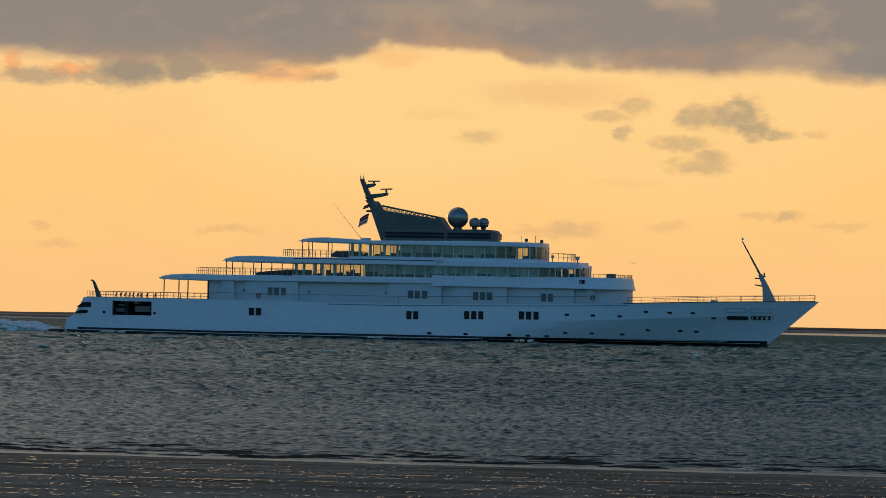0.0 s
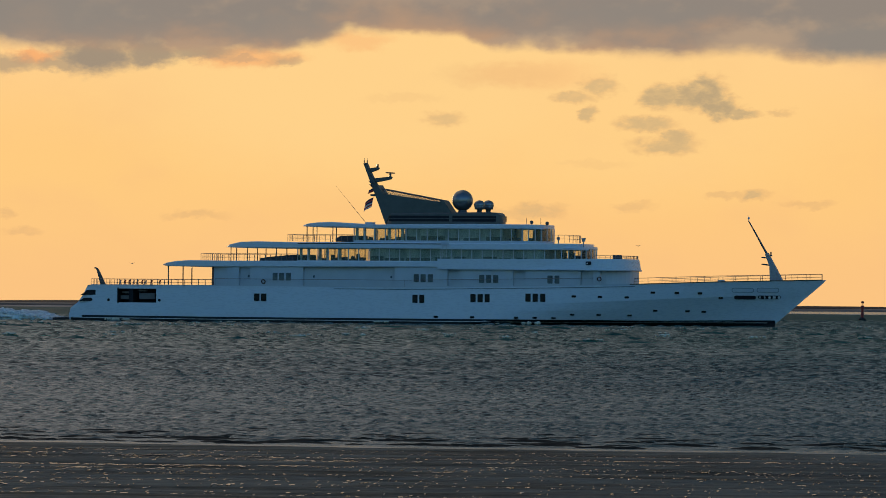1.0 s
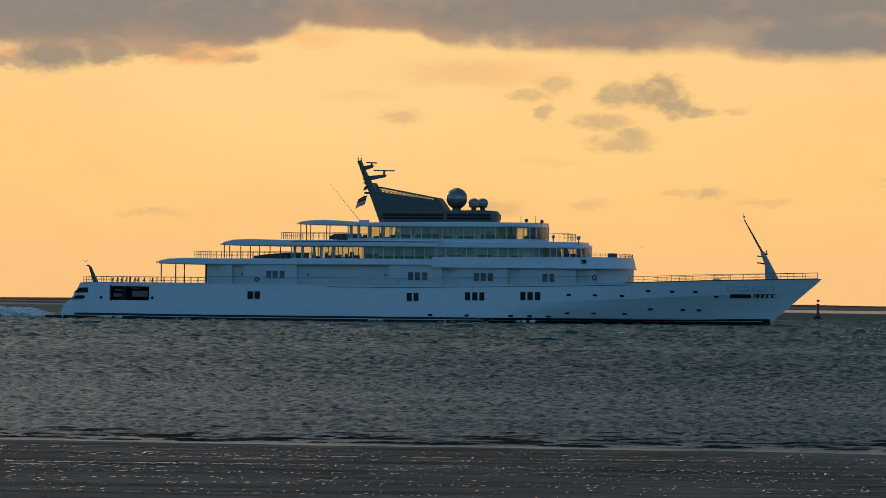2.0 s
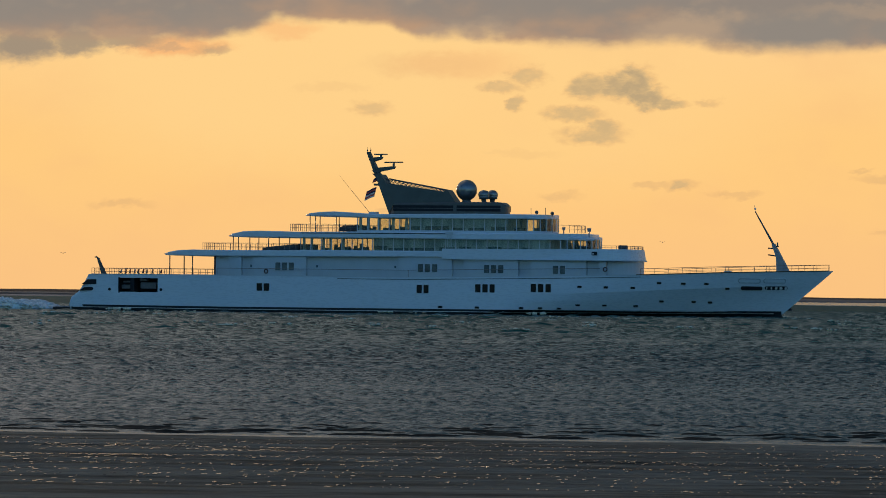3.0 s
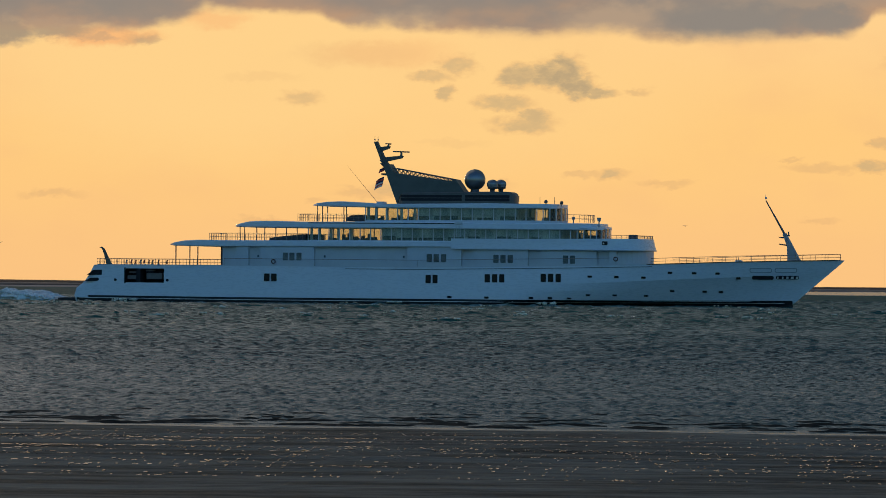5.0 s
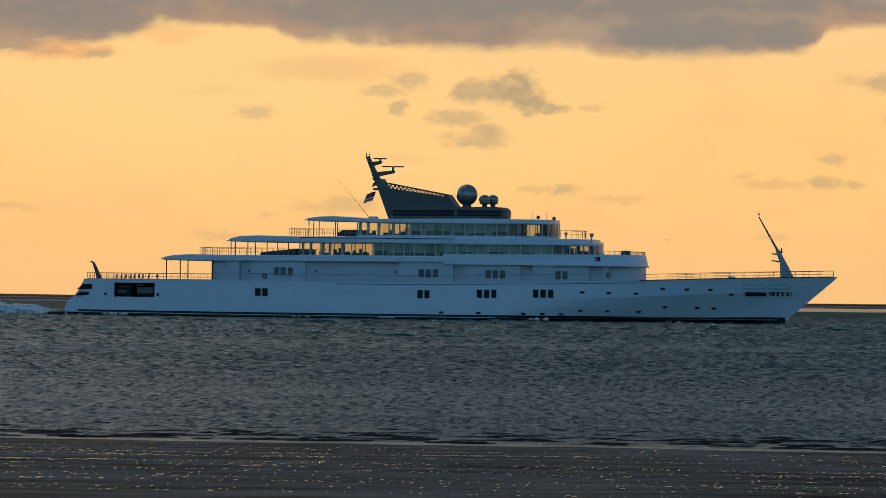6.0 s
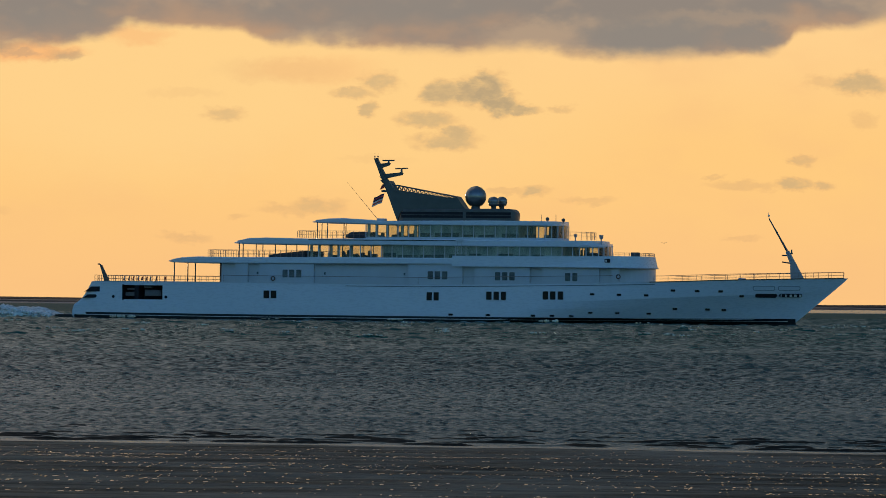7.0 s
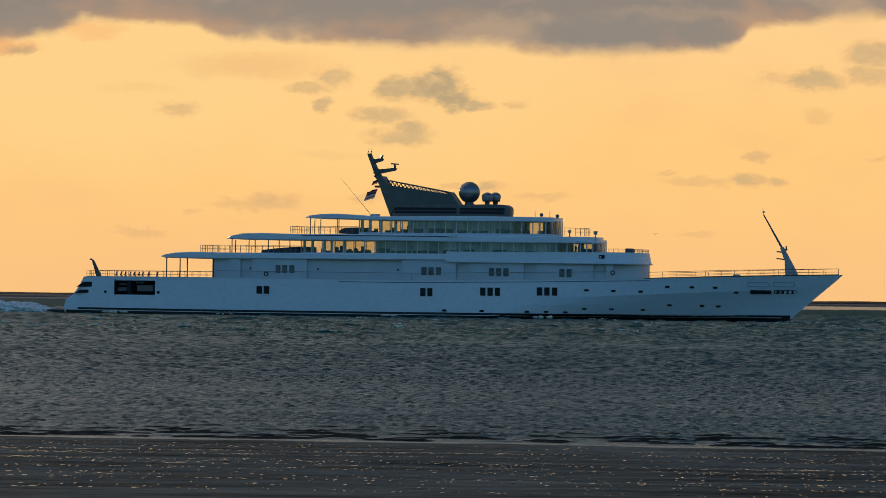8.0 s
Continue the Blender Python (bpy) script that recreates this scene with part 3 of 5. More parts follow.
def hull_strip(name, mat, yacht, zf, h, x0, x1, proud, label):
    """A band that follows the hull's side at the height zf(x)."""
    bm = bmesh.new()
    for side in (-1, 1):
        prev = None
        for x in np.linspace(x0, x1, 60):
            z = zf(x)
            rows = [(z, -0.05)] + [(z + h * k / 5.0, proud) for k in range(6)] + [(z + h, -0.05)]
            ring = [bm.verts.new((x, side * max(0.05, surface_half(x, zz) + off), zz)) for zz, off in rows]
            if prev:
                for k in range(7):
                    bm.faces.new((prev[k], prev[k + 1], ring[k + 1], ring[k]))
            prev = ring
    return part(name, bm, mat, yacht, label)


def surface_half(x, z):
    """Half breadth of the built hull, found between its levels."""
    lv = hull_levels(x)
    ys = []
    for j, zz in enumerate(lv):
        ys.append(hull_half(min(x, lerp(STEM, zz) - 0.05), j / 7.0, zz) if x < lerp(STEM, zz) else 0.03)
    return float(np.interp(z, lv, ys))


def hull_window(yacht, x0, x1, z0, z1, y, mat=None, label="dark tinted hull window"):
    """A framed pane in the side, on both sides of the ship."""
    for side in (-1, 1):
        yy = side * y
        bm = bmesh.new()
        rounded(bm, x0, x1, yy - 0.05, yy + 0.05, z0, z1, 0.12)
        pane = part("window", bm, mat or PANE_BODY, yacht, label)
        bm = bmesh.new()
        w = 0.07
        for a in ((x0 - w, x1 + w, z1, z1 + w), (x0 - w, x1 + w, z0 - w, z0), (x0 - w, x0, z0, z1), (x1, x1 + w, z0, z1)):
            box(bm, a[0], a[1], yy - 0.07, yy + 0.07, a[2], a[3])
        part("frame", bm, WHITE_DULL, pane)


PANE_LIGHT = material("curtained_window_glass", (0.12, 0.145, 0.145), 0.15, vary=0.5, scale=0.6, spec=0.4)
PANE_BODY = material("dark_window_glass", (0.010, 0.014, 0.016), 0.12, vary=0.3, scale=0.5, spec=0.3)


def railing(yacht, pts, height, gap, post_mesh, wires=1, r=0.035, name="railing"):
    """A top rail with wires over posts that stand along pts."""
    rail = part(name, path_tube(bmesh.new(), [(x, y, z + height) for x, y, z in pts], r), STEEL, yacht, "thin steel guard rail")
    for k in range(1, wires + 1):
        hh = height * (1 - k / (wires + 1.0))
        part("wire", path_tube(bmesh.new(), [(x, y, z + hh) for x, y, z in pts], r * 0.55, 4), STEEL, rail)
    for (xa, ya, za), (xb, yb, zb) in zip(pts, pts[1:]):
        ln = math.hypot(xb - xa, yb - ya)
        n = max(1, round(ln / gap))
        for k in range(n):
            f = k / n
            piece("post", post_mesh, rail, Matrix.LocRotScale((xa + (xb - xa) * f, ya + (yb - ya) * f, za + (zb - za) * f + height / 2), None, (0.06, 0.06, height)))
    return rail


def plan_walk(x0, x1, half, nose_len, step, nose_n):
    """Points round a deckhouse in plan, from aft to the round front, one side then the other."""
    n = max(1, round((x1 - nose_len - x0) / step))
    one = [(x0 + (x1 - nose_len - x0) * k / n, -half) for k in range(n + 1)]
    arc = [(x1 - nose_len + nose_len * math.sin(a), -half * math.cos(a)) for a in (math.pi * k / nose_n for k in range(1, nose_n))]
    return one + arc + [(x, -y) for x, y in one[::-1]]


rc = random.Random(8)


def glazed_house(yacht, x0, x1, half, nose_len, z0, z1, step, nose_n, core, name):
    """A deckhouse: rows of panes between posts, a lining in its middle, open to the sky at its ends."""
    pts = plan_walk(x0, x1, half, nose_len, step, nose_n)
    glass, post = shared("pane", GLASS), shared("mullion", WHITE_DULL)
    bm = bmesh.new()
    for a, b in core:
        box(bm, a, b, -half + 0.5, half - 0.5, z0, z1)
    house = part(name, bm, CABIN, yacht, "cabin block behind tinted glass")
    for a, b in core:
        for side in (-1, 1):
            x = a + 0.3
            while x < b - 3.0:
                ln = rc.uniform(1.6, 4.5)
                y = side * (half - 0.38)
                bm = rounded(bmesh.new(), x, min(b - 0.1, x + ln), y - 0.1, y + 0.1, z0, z0 + rc.uniform(0.55, 0.95), 0.12)
                part("sideboard", bm, SIDEBOARD, house, "dim low furniture behind the glass")
                x += ln + rc.uniform(0.1, 1.2)
    sill = 0.10
    for p, q in zip(pts, pts[1:]):
        piece("pane", glass, house, between(p, q, 0.05, z0 + sill, z1 - 0.02))
    for p in pts:
        piece("mullion", post, house, Matrix.LocRotScale((p[0], p[1], (z0 + z1) / 2), None, (0.14, 0.16, z1 - z0)))
    bm = bmesh.new()
    arc = nose(x1 - nose_len, x1, half + 0.06, 2.0)
    slab(bm, [(x0 - 0.05, half + 0.06, z0 - 0.75, z0 + 0.12)] + [(x, w, z0 - 0.75, z0 + 0.12) for x, w in arc], 0.04)
    part("sill", bm, WHITE_DULL, house, "white sill below the windows")
    return house


FLAGS = []
SCANNERS = []


def build_yacht():
    yacht = tagged(new("motor_yacht"), "large white motor yacht with dark mast under way at sea", "yacht")
    build_hull(yacht)
    post = shared("post", STEEL)

    # paint bands along the water
    hull_strip("boot_stripe", BLACK, yacht, lambda x: lerp(BOOT, x) - 1.5, 1.5, -67.9, 60.3, 0.05, "black boot stripe at the waterline")
    hull_strip("boot_line", CREAM, yacht, lambda x: lerp(BOOT, x) - 0.48, 0.10, -67.5, 59.0, 0.075, "thin white line in the boot stripe")
    hull_strip("rubbing_strake", SEAM, yacht, lambda x: lerp(SHEER, x) - 0.42, 0.10, -17.67, 37.32, 0.07, "dark rubbing strake below the deck edge")
    hull_strip("cap_rail", WHITE_DULL, yacht, lambda x: lerp(SHEER, x) - 0.03, 0.13, -64.0, 36.4, 0.06, "white cap rail")
    hull_strip("bow_cap_rail", TEAK_DARK, yacht, lambda x: lerp(SHEER, x) - 0.04, 0.15, 36.4, 68.6, 0.06, "dark varnished cap rail round the foredeck")

    # swimming platform and stern
    bm = bmesh.new()
    slab(bm, [(-71.90, 7.3, 0.02, 0.42), (-71.16, 7.7, -0.1, 0.5), (-66.5, 8.0, -0.1, 0.55)])
    part("swim_platform", bm, BLACK, yacht, "low black swimming platform at the stern")
    bm = bmesh.new()
    slab(bm, [(-71.90, 7.3, 0.42, 0.5), (-66.5, 7.9, 0.55, 0.63)], 0.02)
    part("platform_deck", bm, CREAM, yacht, "pale decking of the platform")
    for pts in ([(-65.95, 4.52), (-65.25, 5.0), (-64.75, 5.42), (-62.75, 5.46), (-62.39, 5.2), (-62.39, 4.8), (-62.75, 4.56)],
                [(-66.35, 3.42), (-65.75, 3.72), (-65.35, 4.02), (-63.9, 4.06), (-63.65, 3.88), (-63.65, 3.62), (-63.9, 3.46)]):
        y = surface_half(-64.0, 4.5) + 0.06
        part("mooring_port", extrude_xz(bmesh.new(), pts, -y, y), DARK, yacht, "dark open mooring deck in the stern")
    bm = bmesh.new()
    extrude_xz(bm, [(-68.08, 0.52), (-68.04, 1.12), (-67.89, 1.63), (-67.52, 2.18), (-67.00, 2.63), (-66.16, 2.94), (-63.20, 2.97), (-62.75, 0.58)], -8.56, 8.56)
    part("stern_bustle", bm, WHITE, yacht, "rounded white lower stern")
    for (x0, z0), (x1, z1) in (((-66.27, 3.14), (-62.79, 3.28)), ((-66.07, 4.29), (-62.17, 4.43))):
        bm = bmesh.new()
        extrude_xz(bm, [(x0, z0), (x1, z1 - 0.25), (x1, z1 + 0.15), (x0 + 0.8, z0 + 0.2)], -8.5, 8.5)
        part("stern_step", bm, WHITE_DULL, yacht, "pointed white step at the stern")
    # side garage
    ga, gb = GARAGE
    za, zb = GARAGE_Z
    for side in (-1, 1):
        bm = bmesh.new()
        yo, yi = side * 9.0, side * 5.6
        lo, hi = min(yo, yi), max(yo, yi)
        box(bm, ga, gb, yi - 0.1, yi + 0.1, za, zb)
        bay = part("side_garage", bm, DARK, yacht, "dark open recess in the stern quarter")
        for nm, c in (("floor_panel", (ga - 0.1, gb + 0.1, lo, hi, za - 0.15, za - 0.02)), ("top_panel", (ga - 0.1, gb + 0.1, lo, hi, zb + 0.02, zb + 0.15)),
                      ("end_panel", (ga - 0.15, ga - 0.02, lo, hi, za, zb)), ("end_panel", (gb + 0.02, gb + 0.15, lo, hi, za, zb)),
                      ("pillar", (-56.50, -55.76, lo, hi, za, zb))):
            part(nm, box(bmesh.new(), *c), DARK, bay)
        for xa, xb, z0, z1 in ((-58.56, -56.88, 3.83, 4.53), (-58.35, -56.98, 4.92, 5.22),
                               (-55.20, -53.73, 5.25, 5.55), (-54.99, -52.05, 3.87, 4.96)):
            bm = rounded(bmesh.new(), xa, xb, side * 7.2 - 0.6, side * 7.2 + 0.6, z0, z1, 0.14)
            part("winch", bm, WINCH, bay, "grey mooring winch in the recess")
    for px in (-60.46, -50.60):
        for side in (-1, 1):
            bm = bmesh.new()
            y = surface_half(px, 3.70)
            tube(bm, (px, side * (y - 0.1), 3.70), (px, side * (y + 0.05), 3.70), 0.26, 0.26, 12)
            part("fairlead", bm, DARK, yacht, "round dark fairlead")

    # windows and ports of the hull
    for x0, x1 in ((-32.61, -31.58), (-31.30, -30.28)):
        hull_window(yacht, x0, x1, 3.69, 5.02, surface_half(x0, 4.5))
    for x0, x1 in ((-3.02, -2.06), (-1.75, -0.84)):
        hull_window(yacht, x0, x1, 3.59, 5.01, surface_half(x0, 4.5))
    for x0, x1 in ((7.67, 8.63), (8.98, 9.94), (10.29, 11.20)):
        hull_window(yacht, x0, x1, 3.80, 5.22, surface_half(x0, 4.5))
    for x0, x1 in ((17.74, 18.69), (19.04, 20.00), (20.40, 21.35)):
        hull_window(yacht, x0, x1, 3.95, 5.36, surface_half(x0, 4.5))
    for x, z in ((26.44, 4.94), (31.09, 4.89), (35.77, 4.84), (40.34, 5.71), (44.44, 5.66), (48.35, 5.65), (51.77, 4.87),
                 (1.32, 1.17), (8.00, 1.15), (15.96, 1.14), (19.27, 1.17), (22.58, 1.16), (25.91, 1.78), (30.51, 1.78), (35.84, 1.74),
                 (40.37, 2.57), (45.82, 2.53), (48.53, 2.46)):
        for side in (-1, 1):
            y = surface_half(x, z)
            slope = math.atan2(surface_half(x + 0.4, z) - surface_half(x - 0.4, z), 0.8)
            bm = bmesh.new()
            rounded(bm, -0.40, 0.40, -0.06, 0.06, -0.19, 0.19, 0.12)
            ob = part("porthole", bm, PANE_BODY, yacht, "small dark oblong porthole")
            ob.matrix_basis = Matrix.LocRotScale((x, side * y, z), Euler((0, 0, side * slope)), None)

    # anchor pockets and bow fairleads
    for (xa, xb, zt, zb, filled) in ((53.73, 57.38, 6.70, 5.83, 0), (57.87, 61.51, 6.75, 5.87, 0),
                                     (54.03, 57.57, 5.35, 4.67, 1), (57.97, 61.67, 5.39, 4.76, 1)):
        for side in (-1, 1):
            xm, zm = (xa + xb) / 2, (zt + zb) / 2
            y = surface_half(xm, zm)
            slope = math.atan2(surface_half(xb, zm) - surface_half(xa, zm), xb - xa)
            lean = math.atan2(surface_half(xm, zt) - surface_half(xm, zb), zt - zb)
            half_l, half_h = (xb - xa) / 2 / math.cos(slope), (zt - zb) / 2
            bm = bmesh.new()
            if filled:
                rounded(bm, -half_l, half_l, -0.10, 0.10, -half_h, half_h, half_h * 0.8)
                ob = part("anchor_port", bm, DARK, yacht, "dark oblong bow opening")
                if xm > 57.83:
                    for k in range(5):
                        bm2 = bmesh.new()
                        u = -half_l + (0.16 + 0.42 * k) * half_l
                        rw = (0.10, 0.14, 0.20, 0.26, 0.20)[k]
                        rounded(bm2, u - rw, u + rw, -0.16, 0.16, -half_h * 0.7, half_h * 0.75, 0.09)
                        part("roller", bm2, CREAM, ob, "white fairlead roller")
            else:
                rounded(bm, -half_l, half_l, -0.06, 0.05, -half_h, half_h, half_h * 0.7)
                ob = part("bow_panel", bm, SEAM_LIGHT, yacht, "rounded seam of a bow hatch")
                bm2 = bmesh.new()
                rounded(bm2, -half_l + 0.12, half_l - 0.12, -0.07, 0.07, -half_h + 0.12, half_h - 0.12, half_h * 0.6)
                part("hatch", bm2, WHITE, ob)
            ob.matrix_basis = Matrix.LocRotScale((xm, side * y, zm), Euler((side * -lean * 1.0, 0, side * slope)), None)

    # main deck house
    zb, zt = 6.21, 9.84
    zf = 9.48
    bm = bmesh.new()
    xe = 35.19
    slab(bm, [(-40.96, 7.4, zb - 0.5, zt + 0.45), (-0.01, 7.4, zb - 0.5, zt + 0.45)] + [(x, w, zb - 0.5, zf + 0.2) for x, w in nose(28.72, xe, 7.4, 2.6)], 0.05)
    part("main_deck_house", bm, WHITE_DULL, yacht, "white main deck house with a round front")
    for a, b in ((-38.18, -35.90), (-33.72, -23.80), (-6.68, 3.08), (5.31, 15.10), (17.41, 27.43), (29.66, 30.95)):
        for side in (-1, 1):
            bm = bmesh.new()
            y0, y1 = sorted((side * 7.3, side * 8.25))
            rounded(bm, a, b, y0, y1, zb - 0.4, zt + 0.45 if a < 0 else zf + 0.25, 0.05)
            part("wall_panel", bm, WHITE_DULL, yacht, "proud white wall panel of the house")
    for x0, x1, z0, z1 in ((-29.47, -28.54, 7.38, 8.72), (-28.27, -27.31, 7.38, 8.72), (-26.96, -26.02, 7.38, 8.72),
                           (-3.12, -2.15, 7.27, 8.65), (-1.85, -0.88, 7.27, 8.65), (-0.53, 0.44, 7.27, 8.65),
                           (8.95, 9.91, 7.19, 8.60), (10.21, 11.17, 7.19, 8.60), (11.52, 12.48, 7.19, 8.60),
                           (21.43, 22.38, 7.15, 8.56), (22.73, 23.63, 7.15, 8.56)):
        hull_window(yacht, x0, x1, z0, z1, 8.27, PANE_LIGHT, "grey curtained window of the deck house")
    for x in (-22.01, -7.55, -34.31):
        for side in (-1, 1):
            bm = bmesh.new()
            box(bm, x - 0.15, x + 0.15, side * 7.4 - 0.08, side * 7.4 + 0.08, zb + 1.7, zb + 2.1)
            part("wall_lamp", bm, SEAM, yacht, "small grey wall fitting")
    for x, z in ((-31.06, 7.15), (30.96, 8.00)):
        bm = bmesh.new()
        for k in range(14):
            a, b = 2 * math.pi * k / 14, 2 * math.pi * (k + 1) / 14
            tube(bm, (x + 0.34 * math.cos(a), -8.75, z + 0.34 * math.sin(a)), (x + 0.34 * math.cos(b), -8.75, z + 0.34 * math.sin(b)), 0.10, 0.10, 6)
        part("lifebuoy", bm, ORANGE, yacht, "dark red lifebuoy ring on the rail")

    # side deck rail along the house
    railing(yacht, [(-40.14, -8.9, 6.38), (-4.65, -8.95, 6.31), (30.02, -8.75, 6.92)], 1.25, 30, post, 0, 0.04)
    railing(yacht, [(-40.14, 8.9, 6.38), (-4.65, 8.95, 6.31), (30.02, 8.75, 6.92)], 1.25, 30, post, 0, 0.04)

    # upper deck overhang, aft canopy to bulwark
    bm = bmesh.new()
    w = 8.6
    za = 10.08
    slab(bm, [(-51.35, 5.6, za - 0.05, za + 0.08), (-50.08, 7.2, 9.83, 10.43), (-48.07, 8.2, 9.79, 10.73), (-44.95, w, 9.76, 10.90),
              (-39.75, w, 9.75, 10.84), (-19.08, w, 9.82, 10.91), (1.54, w, 9.89, 10.92)], 0.12)
    part("upper_deck", bm, WHITE, yacht, "white overhanging deck with a thin curved aft edge")
    bm = bmesh.new()
    zlo, zhi = 9.53, 11.39
    zlo2, zhi2 = 9.48, 11.52
    low = [(1.41, 8.9), (16.56, 8.9)] + nose(29.6, 35.35, 9.0, 2.8)
    top = [(1.41, 8.9), (16.56, 8.9)] + nose(30.07, 34.87, 8.75, 2.8)
    flare(bm, low, top, [zlo, zlo] + [zlo2] * 11, [zhi, zhi] + [zhi2] * 11)
    part("upper_bulwark", bm, WHITE, yacht, "white bulwark round the forward upper deck")
    bm = bmesh.new()
    slab(bm, [(21.60, 9.0, zlo2 - 0.02, zlo2 + 0.22)] + [(x, ww, zlo2 - 0.05, zlo2 + 0.16) for x, ww in nose(29.6, 35.45, 9.05, 2.8)], 0.06)
    part("bulwark_lip", bm, WHITE_DULL, yacht, "flared lower lip of the bulwark")
    # aft posts of the main deck
    pz = 6.41
    for x, y in ((-50.14, -6.0), (-49.59, 0.0), (-50.14, 6.0)):
        bm = bmesh.new()
        tube(bm, (x, y, pz - 0.1), (x, y, za + 0.1), 0.11, 0.11, 8)
        part("canopy_post", bm, GREY, yacht, "dark slender canopy post")
    bm = bmesh.new()
    box(bm, -41.07 - 0.18, -41.07 + 0.06, -7.5, -7.2, zb - 0.3, zt)
    box(bm, -41.07 - 0.18, -41.07 + 0.06, -7.5, 7.5, zt - 0.3, zt)
    part("aft_door_frame", bm, ORANGE, yacht, "reddish brown frame at the aft end of the house")

    # upper saloon with the bridge
    z0, z1 = 10.88, 13.24
    glazed_house(yacht, -25.10, 27.55, 7.4, 5.0, z0, z1, 1.94, 14, [(-11.75, 20.4)], "upper_deck_house")
    for xa, ya, hh in ((-24.69, -5, 0.8), (-22.21, -4.6, 0.9), (-19.52, -5, 1.15), (-17.26, -4.5, 0.8), (-14.79, -5, 1.3), (-20.37, 1, 1.4), (-17.47, 0, 1.0)):
        bm = bmesh.new()
        rounded(bm, xa, xa + 1.5, ya - 0.5, ya + 0.5, z0, z0 + hh * 0.55, 0.15)
        rounded(bm, xa, xa + 0.4, ya - 0.5, ya + 0.5, z0, z0 + hh, 0.15)
        part("armchair", bm, CUSHION, yacht, "dark armchair inside the saloon")
    for px in (-24.87, -23.42, -21.26, -19.92, -17.55):
        bm = rounded(bmesh.new(), px, px + 0.45, -6.95, -6.75, z0, z1, 0.05)
        part("curtain", bm, CABIN, yacht, "gathered grey-green curtain behind the glass")
    # wheelhouse: console, chairs and a pillar
    bm = slab(bmesh.new(), [(24.2, 4.6, z0, z0 + 1.0), (24.9, 4.6, z0, z0 + 1.25), (25.6, 4.0, z0, z0 + 1.15)], 0.1)
    part("bridge_console", bm, DARK, yacht, "dark steering console behind the bridge windows")
    for y in (-3.6, -1.2, 1.2, 3.6):
        bm = rounded(bmesh.new(), 22.6, 23.3, y - 0.35, y + 0.35, z0, z0 + 0.75, 0.12)
        rounded(bm, 22.5, 22.75, y - 0.33, y + 0.33, z0 + 0.6, z0 + 1.75, 0.1)
        part("pilot_chair", bm, DARK, yacht, "high dark pilot chair")
    for x, y in ((24.4, -4.9), (24.4, 4.9), (21.6, 5.4)):
        bm = rounded(bmesh.new(), x, x + 0.5, y - 0.2, y + 0.2, z0, z1, 0.05)
        part("pillar", bm, DARK, yacht, "dark pillar of the wheelhouse")
    # aft upper deck: sofas, rail and posts
    bm = bmesh.new()
    slab(bm, [(-33.08, 5.0, z0 - 0.1, z0 + 0.45), (-30.80, 5.4, z0 - 0.1, z0 + 0.75), (-26.13, 5.6, z0 - 0.1, z0 + 1.15)], 0.15)
    part("deck_sofa", bm, CUSHION, yacht, "dark covered seating on the aft deck")
    dz = 10.89
    railing(yacht, [(-24.83, -8.3, dz), (-41.92, -8.3, dz), (-43.92, -6.0, dz), (-43.92, 6.0, dz), (-41.92, 8.3, dz), (-24.83, 8.3, dz)], 1.22, 1.0, post, 1)
    zr = 13.24
    for px, py in ((-37.86, -7.0), (-34.75, -7.0), (-31.22, -7.0), (-29.25, -7.0), (-27.29, -7.0), (-39.34, 0.0), (-37.86, 7.0)):
        bm = bmesh.new()
        tube(bm, (px, py, dz - 0.1), (px, py, zr + 0.15), 0.09, 0.09, 8)
        part("canopy_post", bm, GREY, yacht, "dark slender canopy post")

    # bridge deck
    bm = bmesh.new()
    w = 8.0
    za = 13.36
    slab(bm, [(-39.54, 4.6, za - 0.05, za + 0.08), (-38.39, 6.4, 13.22, 13.77), (-35.94, 7.5, 13.22, 14.21), (-32.67, w, 13.18, 14.32),
              (-24.92, w, 13.14, 14.18), (-9.01, w, 13.15, 14.33), (7.25, w, 13.03, 14.15)]
         + [(x, ww, 13.03, 14.15) for x, ww in nose(22.36, 26.77, w, 2.6)], 0.12)
    part("bridge_deck", bm, WHITE, yacht, "white overhanging bridge deck with a curved aft edge")
    for side in (-1, 1):
        bm = box(bmesh.new(), -24.92, 2.39, side * 8.0 - 0.04, side * 8.0 + 0.04, 13.91, 14.05)
        part("deck_groove", bm, BLACK, yacht, "dark groove along the deck edge")
    bm = bmesh.new()
    slab(bm, [(x, ww, 13.05, 13.68) for x, ww in nose(23.9, 27.35, 7.6, 2.6)], 0.3)
    part("bridge_brow", bm, WHITE, yacht, "rounded white brow over the bridge windows")
    for side in (-1, 1):
        bm = bmesh.new()
        for px in (2.22, 2.93):
            tube(bm, (px, side * 8.3, 11.67), (px, side * 8.3, 14.21), 0.06, 0.06, 6)
        box(bm, 1.86, 3.28, side * 8.3 - 0.1, side * 8.3 + 0.1, 13.87, 14.26)
        part("boarding_ladder", bm, WHITE_DULL, yacht, "small folded ladder on the house side")
        bm = bmesh.new()
        rounded(bm, 28.57, 29.52, side * 8.75 - 0.3, side * 8.75 + 0.25, 10.41, 11.04, 0.1)
        nl = part("navigation_light_box", bm, DARK, yacht, "black side light box on the bulwark")
        bm = bmesh.new()
        box(bm, 28.72, 28.97, side * 9.0 - 0.06, side * 9.0 + 0.06, 10.57, 10.82)
        part("lamp_glass", bm, CREAM, nl, "pale lamp glass")

    # top saloon
    z0, z1 = 14.48, 16.84
    glazed_house(yacht, -14.84, 19.65, 6.6, 3.4, z0, z1, 1.98, 10, [(-5.52, 12.6)], "bridge_deck_house")
